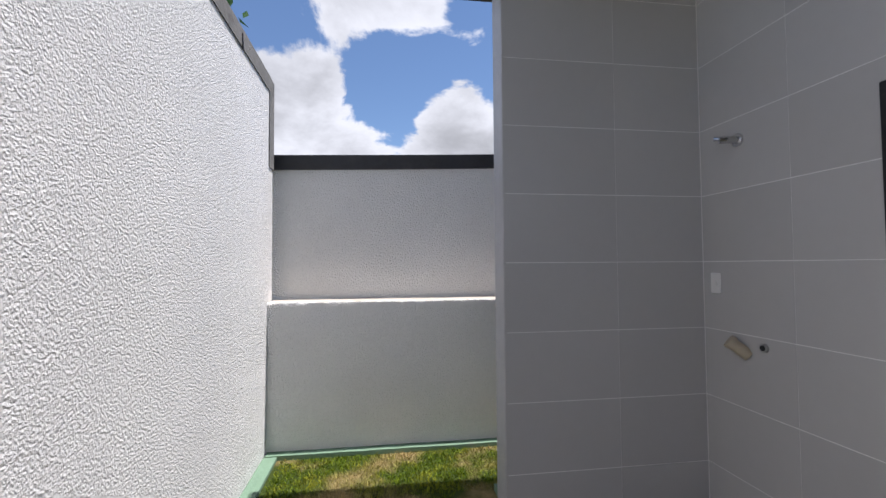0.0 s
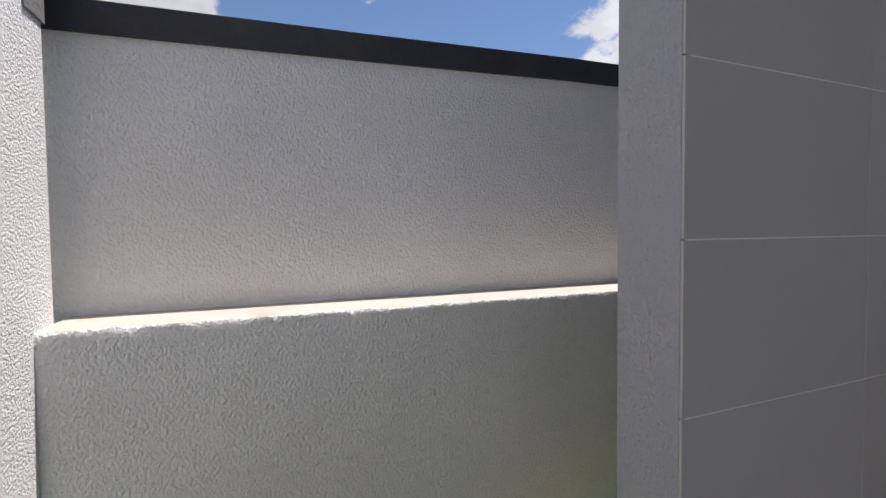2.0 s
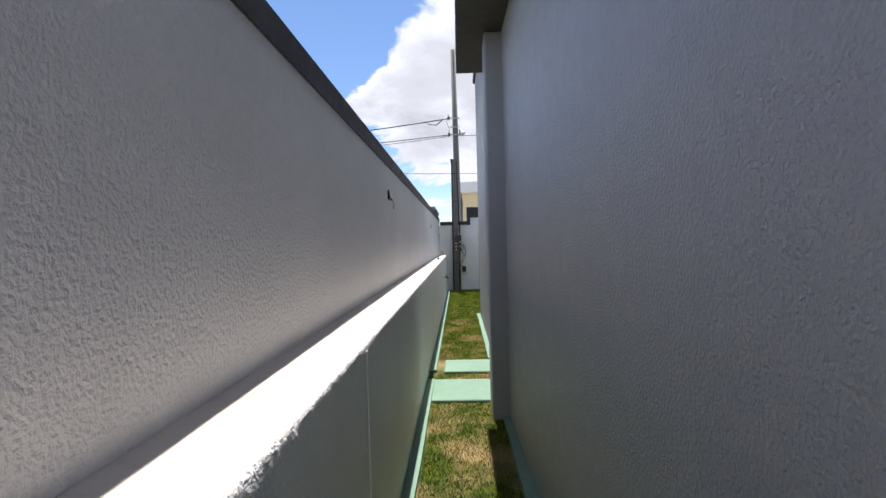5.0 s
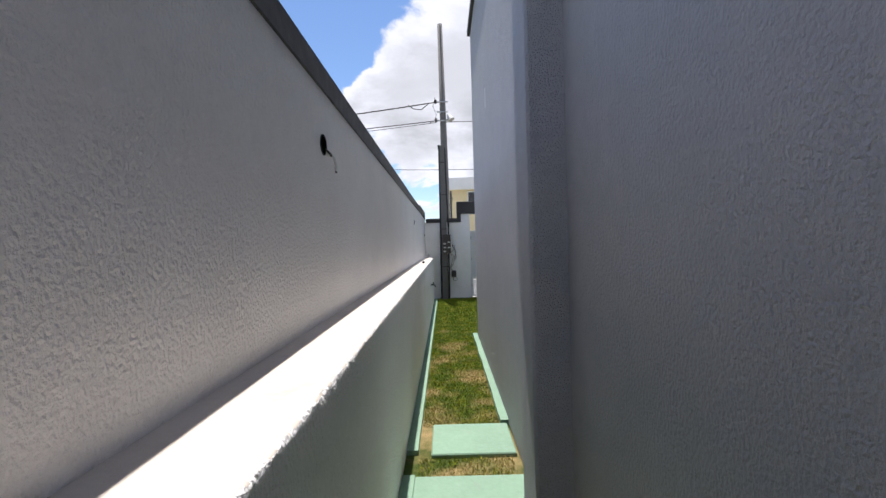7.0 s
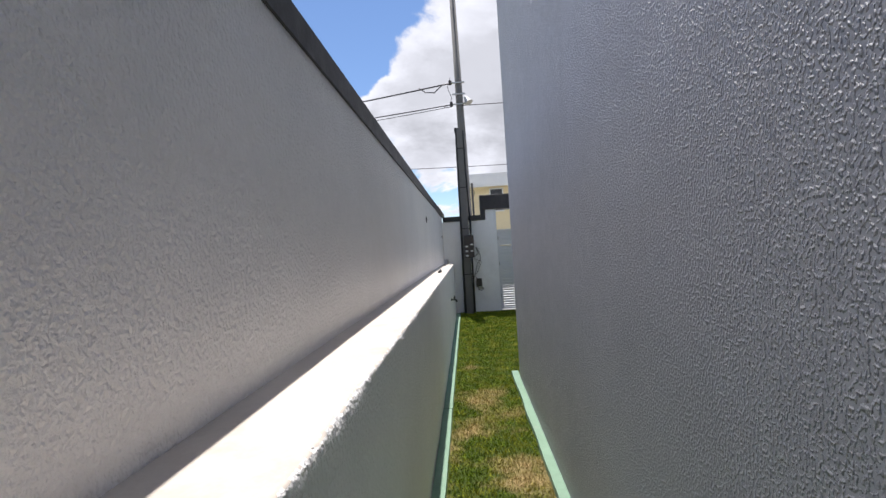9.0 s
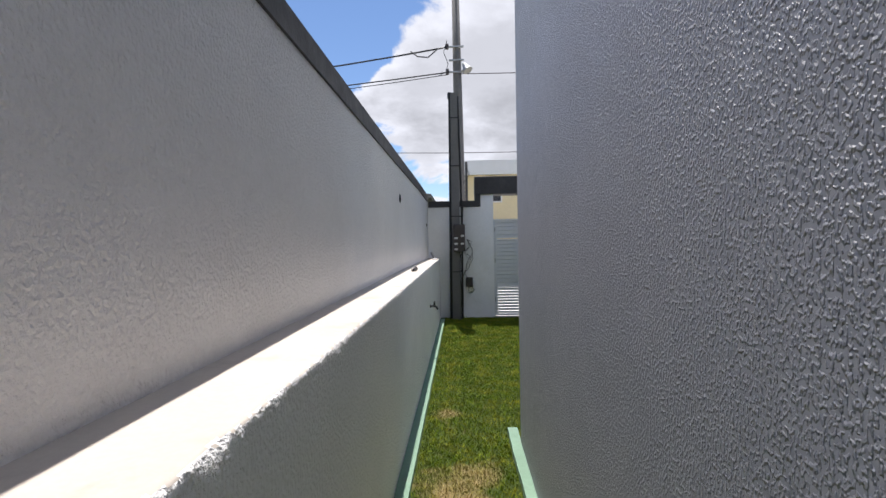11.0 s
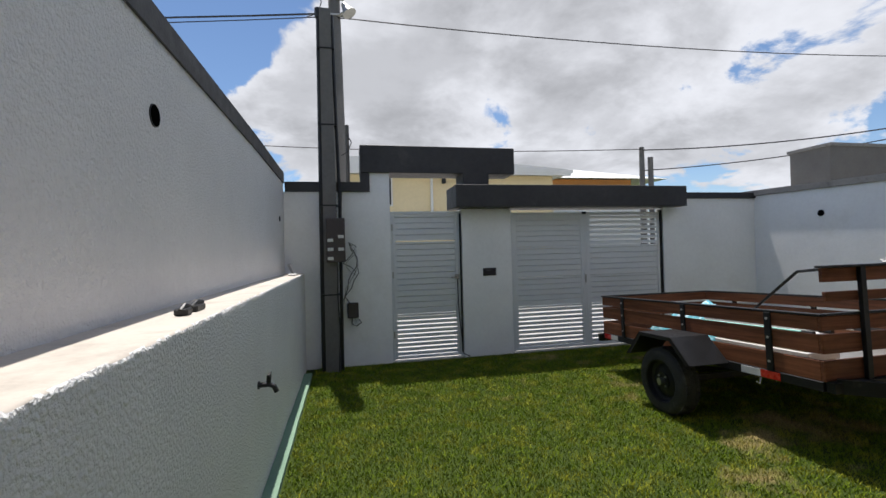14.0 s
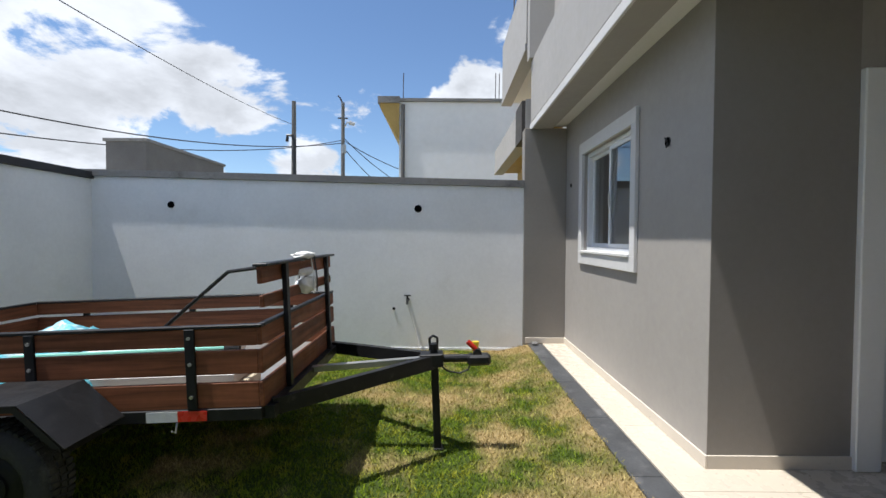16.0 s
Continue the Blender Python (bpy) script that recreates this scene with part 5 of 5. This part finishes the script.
def wheel(s):
    xc, r, w = s * 0.925, 0.268, 0.085
    # tyre: a turned section with rounded shoulders
    sec = ((-w, 0.175), (-w * 1.02, 0.205), (-w * 0.98, 0.238), (-w * 0.78, 0.260), (-w * 0.45, 0.2665), (0, r), (w * 0.45, 0.2665), (w * 0.78, 0.260), (w * 0.98, 0.238), (w * 1.02, 0.205), (w, 0.175))
    bm = bmesh.new()
    n = 48
    rings = [[bm.verts.new((xc + u, q * math.cos(2 * math.pi * i / n), 0.268 + q * math.sin(2 * math.pi * i / n))) for u, q in sec] for i in range(n)]
    for i in range(n):
        a, b = rings[i], rings[(i + 1) % n]
        for j in range(len(sec) - 1):
            bm.faces.new((a[j], a[j + 1], b[j + 1], b[j]))
    bmesh.ops.recalc_face_normals(bm, faces=bm.faces[:])
    wh = tpart("wheel", disc((xc, 0, 0.268), (1, 0, 0), 0.07, 0.12, 20), BLACK_STEEL, label="road wheel with a worn black tyre")
    tpart("tyre", bm, RUBBER, wh, smooth=True)
    bm = bmesh.new()
    for i in range(54):
        a = 2 * math.pi * i / 54
        for u0, u1 in ((-0.062, -0.022), (-0.014, 0.014), (0.022, 0.062)):
            c = box(u0, u1, -0.0105, 0.0105, 0.2625, 0.2735)
            c.transform(Matrix.Translation((xc, 0, 0.268)) @ Matrix.Rotation(a + u0 * 1.2, 4, "X"))
            me = bpy.data.meshes.new("tmp"); c.to_mesh(me); c.free(); bm.from_mesh(me); bpy.data.meshes.remove(me)
    tpart("tread", bm, RUBBER, wh)
    out = xc + s * 0.02
    sec2 = ((0.066, 0.180), (0.060, 0.168), (0.020, 0.160), (0.010, 0.135), (0.022, 0.10), (0.030, 0.06), (0.030, 0.0))
    bm = bmesh.new()
    rings = [[bm.verts.new((out + s * u, q * math.cos(2 * math.pi * i / 32), 0.268 + q * math.sin(2 * math.pi * i / 32))) for u, q in sec2[:-1]] for i in range(32)]
    for i in range(32):
        a, b = rings[i], rings[(i + 1) % 32]
        for j in range(len(sec2) - 2):
            bm.faces.new((a[j], a[j + 1], b[j + 1], b[j]))
    bm.faces.new([r_[-1] for r_ in rings])
    bmesh.ops.recalc_face_normals(bm, faces=bm.faces[:])
    rim = tpart("rim", bm, BLACK_STEEL, wh, "black pressed steel rim")
    tpart("hub_cap", disc((out + s * 0.05, 0, 0.268), (1, 0, 0), 0.026, 0.05, 16), GALV, wh, "dull metal hub cap")
    for i in range(4):
        a = math.pi / 4 + i * math.pi / 2
        tpart("wheel_nut", disc((out + s * 0.036, 0.052 * math.cos(a), 0.268 + 0.052 * math.sin(a)), (1, 0, 0), 0.010, 0.022, 6), GALV, wh)
    # mudguard: a folded steel plate
    x0, x1 = s * (HW + 0.03), s * 1.06
    path = ((-0.40, 0.47), (-0.21, 0.655), (0.17, 0.655), (0.36, 0.44))
    bm = bmesh.new()
    for (ya, za), (yb, zb) in zip(path, path[1:]):
        t_ = 0.004
        vs = [bm.verts.new(v) for v in ((x0, ya, za), (x1, ya, za), (x1, yb, zb), (x0, yb, zb), (x0, ya, za - t_), (x1, ya, za - t_), (x1, yb, zb - t_), (x0, yb, zb - t_))]
        for f in ((0, 1, 2, 3), (7, 6, 5, 4), (0, 4, 5, 1), (1, 5, 6, 2), (2, 6, 7, 3), (3, 7, 4, 0)):
            bm.faces.new([vs[i] for i in f])
    bmesh.ops.recalc_face_normals(bm, faces=bm.faces[:])
    tpart("mudguard", bm, BLACK_STEEL, label="black folded steel mudguard")
    bm = prism(((-0.385, 0.47), (-0.205, 0.65), (0.165, 0.65), (0.345, 0.445), (0.31, 0.445), (0.15, 0.625), (-0.19, 0.625), (-0.35, 0.47)), "x", x1 - s * 0.004, x1)
    tpart("mudguard_lip", bm, BLACK_STEEL)


for s in (-1, 1):
    wheel(s)
    xo = s * (HW + 0.0215)
    for y0, y1, m_ in ((-0.80, -0.655, RED), (-0.655, -0.50, SILVER), (1.02, 1.14, SILVER), (1.14, 1.26, RED)):
        tpart("reflector", box(min(xo, xo + s * 0.003), max(xo, xo + s * 0.003), y0, y1, ZF0 + 0.006, ZF1 - 0.006), m_, label="red reflector strip" if m_ is RED else "silver reflector strip")
    tpart("tie_hook", tube([(s * HW, -0.64, ZF0), (s * (HW + 0.012), -0.64, ZF0 - 0.02), (s * (HW + 0.02), -0.64, ZF0 - 0.05), (s * (HW + 0.035), -0.63, ZF0 - 0.035)], 0.005, 6), GALV)
tpart("tail_light", box(-HW - 0.06, -HW + 0.12, Y1 + 0.0, Y1 + 0.05, 0.385, 0.47, 0.008), BLACK_STEEL)
tpart("tail_light", box(HW - 0.12, HW + 0.06, Y1 + 0.0, Y1 + 0.05, 0.385, 0.47, 0.008), BLACK_STEEL)
tpart("tail_bar", box(-HW, HW, Y1 - 0.005, Y1 + 0.035, 0.40, 0.455, 0.004), BLACK_STEEL)

# load in the trailer
def lumpy(c, size, seed, amp, rings=14, segs=22):
    bm = bmesh.new()
    bmesh.ops.create_uvsphere(bm, u_segments=segs, v_segments=rings, radius=1)
    for v in bm.verts:
        k = 1 + amp * noise.noise(v.co * 2.1 + Vector((seed, 0, 0))) + amp * 0.6 * noise.noise(v.co * 5 + Vector((0, seed, 0)))
        v.co = Vector((v.co.x * size[0], v.co.y * size[1], v.co.z * size[2])) * k + Vector(c)
    return bm


TM = pose(TX, TY, 0.0, -2.6, 0, 0)
wrap = thing("wrapped_bundle", TM @ Vector((0.05, Y0, 0.98)), "white plastic bag tied with rope on the headboard", "bundle")
for c, sz, sd in (((0.05, Y0 - 0.01, 1.012), (0.155, 0.05, 0.056), 1.0), ((0.03, Y0 - 0.005, 1.098), (0.15, 0.04, 0.026), 2.0), ((0.0, Y0 - 0.01, 1.20), (0.17, 0.05, 0.026), 3.0)):
    bm = lumpy(c, sz, sd, 0.35)
    bm.transform(TM)
    part("bag", bm, CLOTH_WHITE, wrap, smooth=True)
for x in (0.03, 0.10):
    bm = tube([(x, Y0 - 0.06, 0.955), (x, Y0 - 0.065, 1.05), (x + 0.02, Y0 - 0.05, 1.14), (x + 0.01, Y0 - 0.045, 1.21), (x, Y0 + 0.05, 1.2), (x, Y0 + 0.055, 1.0), (x, Y0 - 0.02, 0.95)], 0.005, 6)
    bm.transform(TM)
    part("rope", bm, CLOTH_WHITE if x < 0.05 else WIRE, wrap, "thin tying cord")
tarp = thing("plastic_tarp", TM @ Vector((-0.3, 0.3, 0.5)), "crumpled turquoise plastic sheet lying in the trailer", "tarp")
bm = bmesh.new()
bmesh.ops.create_grid(bm, x_segments=26, y_segments=30, size=1)
for v in bm.verts:
    r_ = max(abs(v.co.x), abs(v.co.y))
    h = 0.24 * (1 - r_) ** 0.6 if r_ < 1 else 0
    v.co = Vector((-0.24 + v.co.x * 0.36, 0.30 + v.co.y * 0.44, 0.50 + h * 1.55 + 0.035 * noise.noise(v.co * 4.2) + 0.02 * noise.noise(v.co * 9)))
bm.transform(TM)
part("sheet", bm, TARP, tarp, smooth=True)
for x, y0, y1, z, m_, lb in ((-0.50, -0.85, 0.35, 0.735, TEAL, "pale green plastic rod"), (-0.44, -0.92, 0.1, 0.752, GALV, "grey metal rod")):
    t_ = thing("rod", TM @ Vector((x, y0, z)), lb + " lying on the trailer load", "rod", "rods in the trailer")
    bm = tube([(x, y0, z), (x, y1, z - 0.01)], 0.012, 8)
    bm.transform(TM)
    part("shaft", bm, m_, t_)
    bm = tube([(x, y0 - 0.03, z), (x, y0 + 0.05, z)], 0.016, 8)
    bm.transform(TM)
    part("grip", bm, BLACK_PLASTIC, t_)
crate = thing("plank_stack", TM @ Vector((-0.2, -0.3, 0.5)), "loose boards stacked on the trailer floor", "boards")
for k in range(4):
    bm = box(-0.56 + 0.02 * k, -0.30 + 0.03 * k, -0.90 + 0.04 * k, 0.75 - 0.05 * k, 0.496 + 0.055 * k, 0.55 + 0.055 * k, 0.004)
    bm.transform(TM)
    part("board", bm, STONE_TRIM if k % 2 else BEIGE_PIPE, crate)
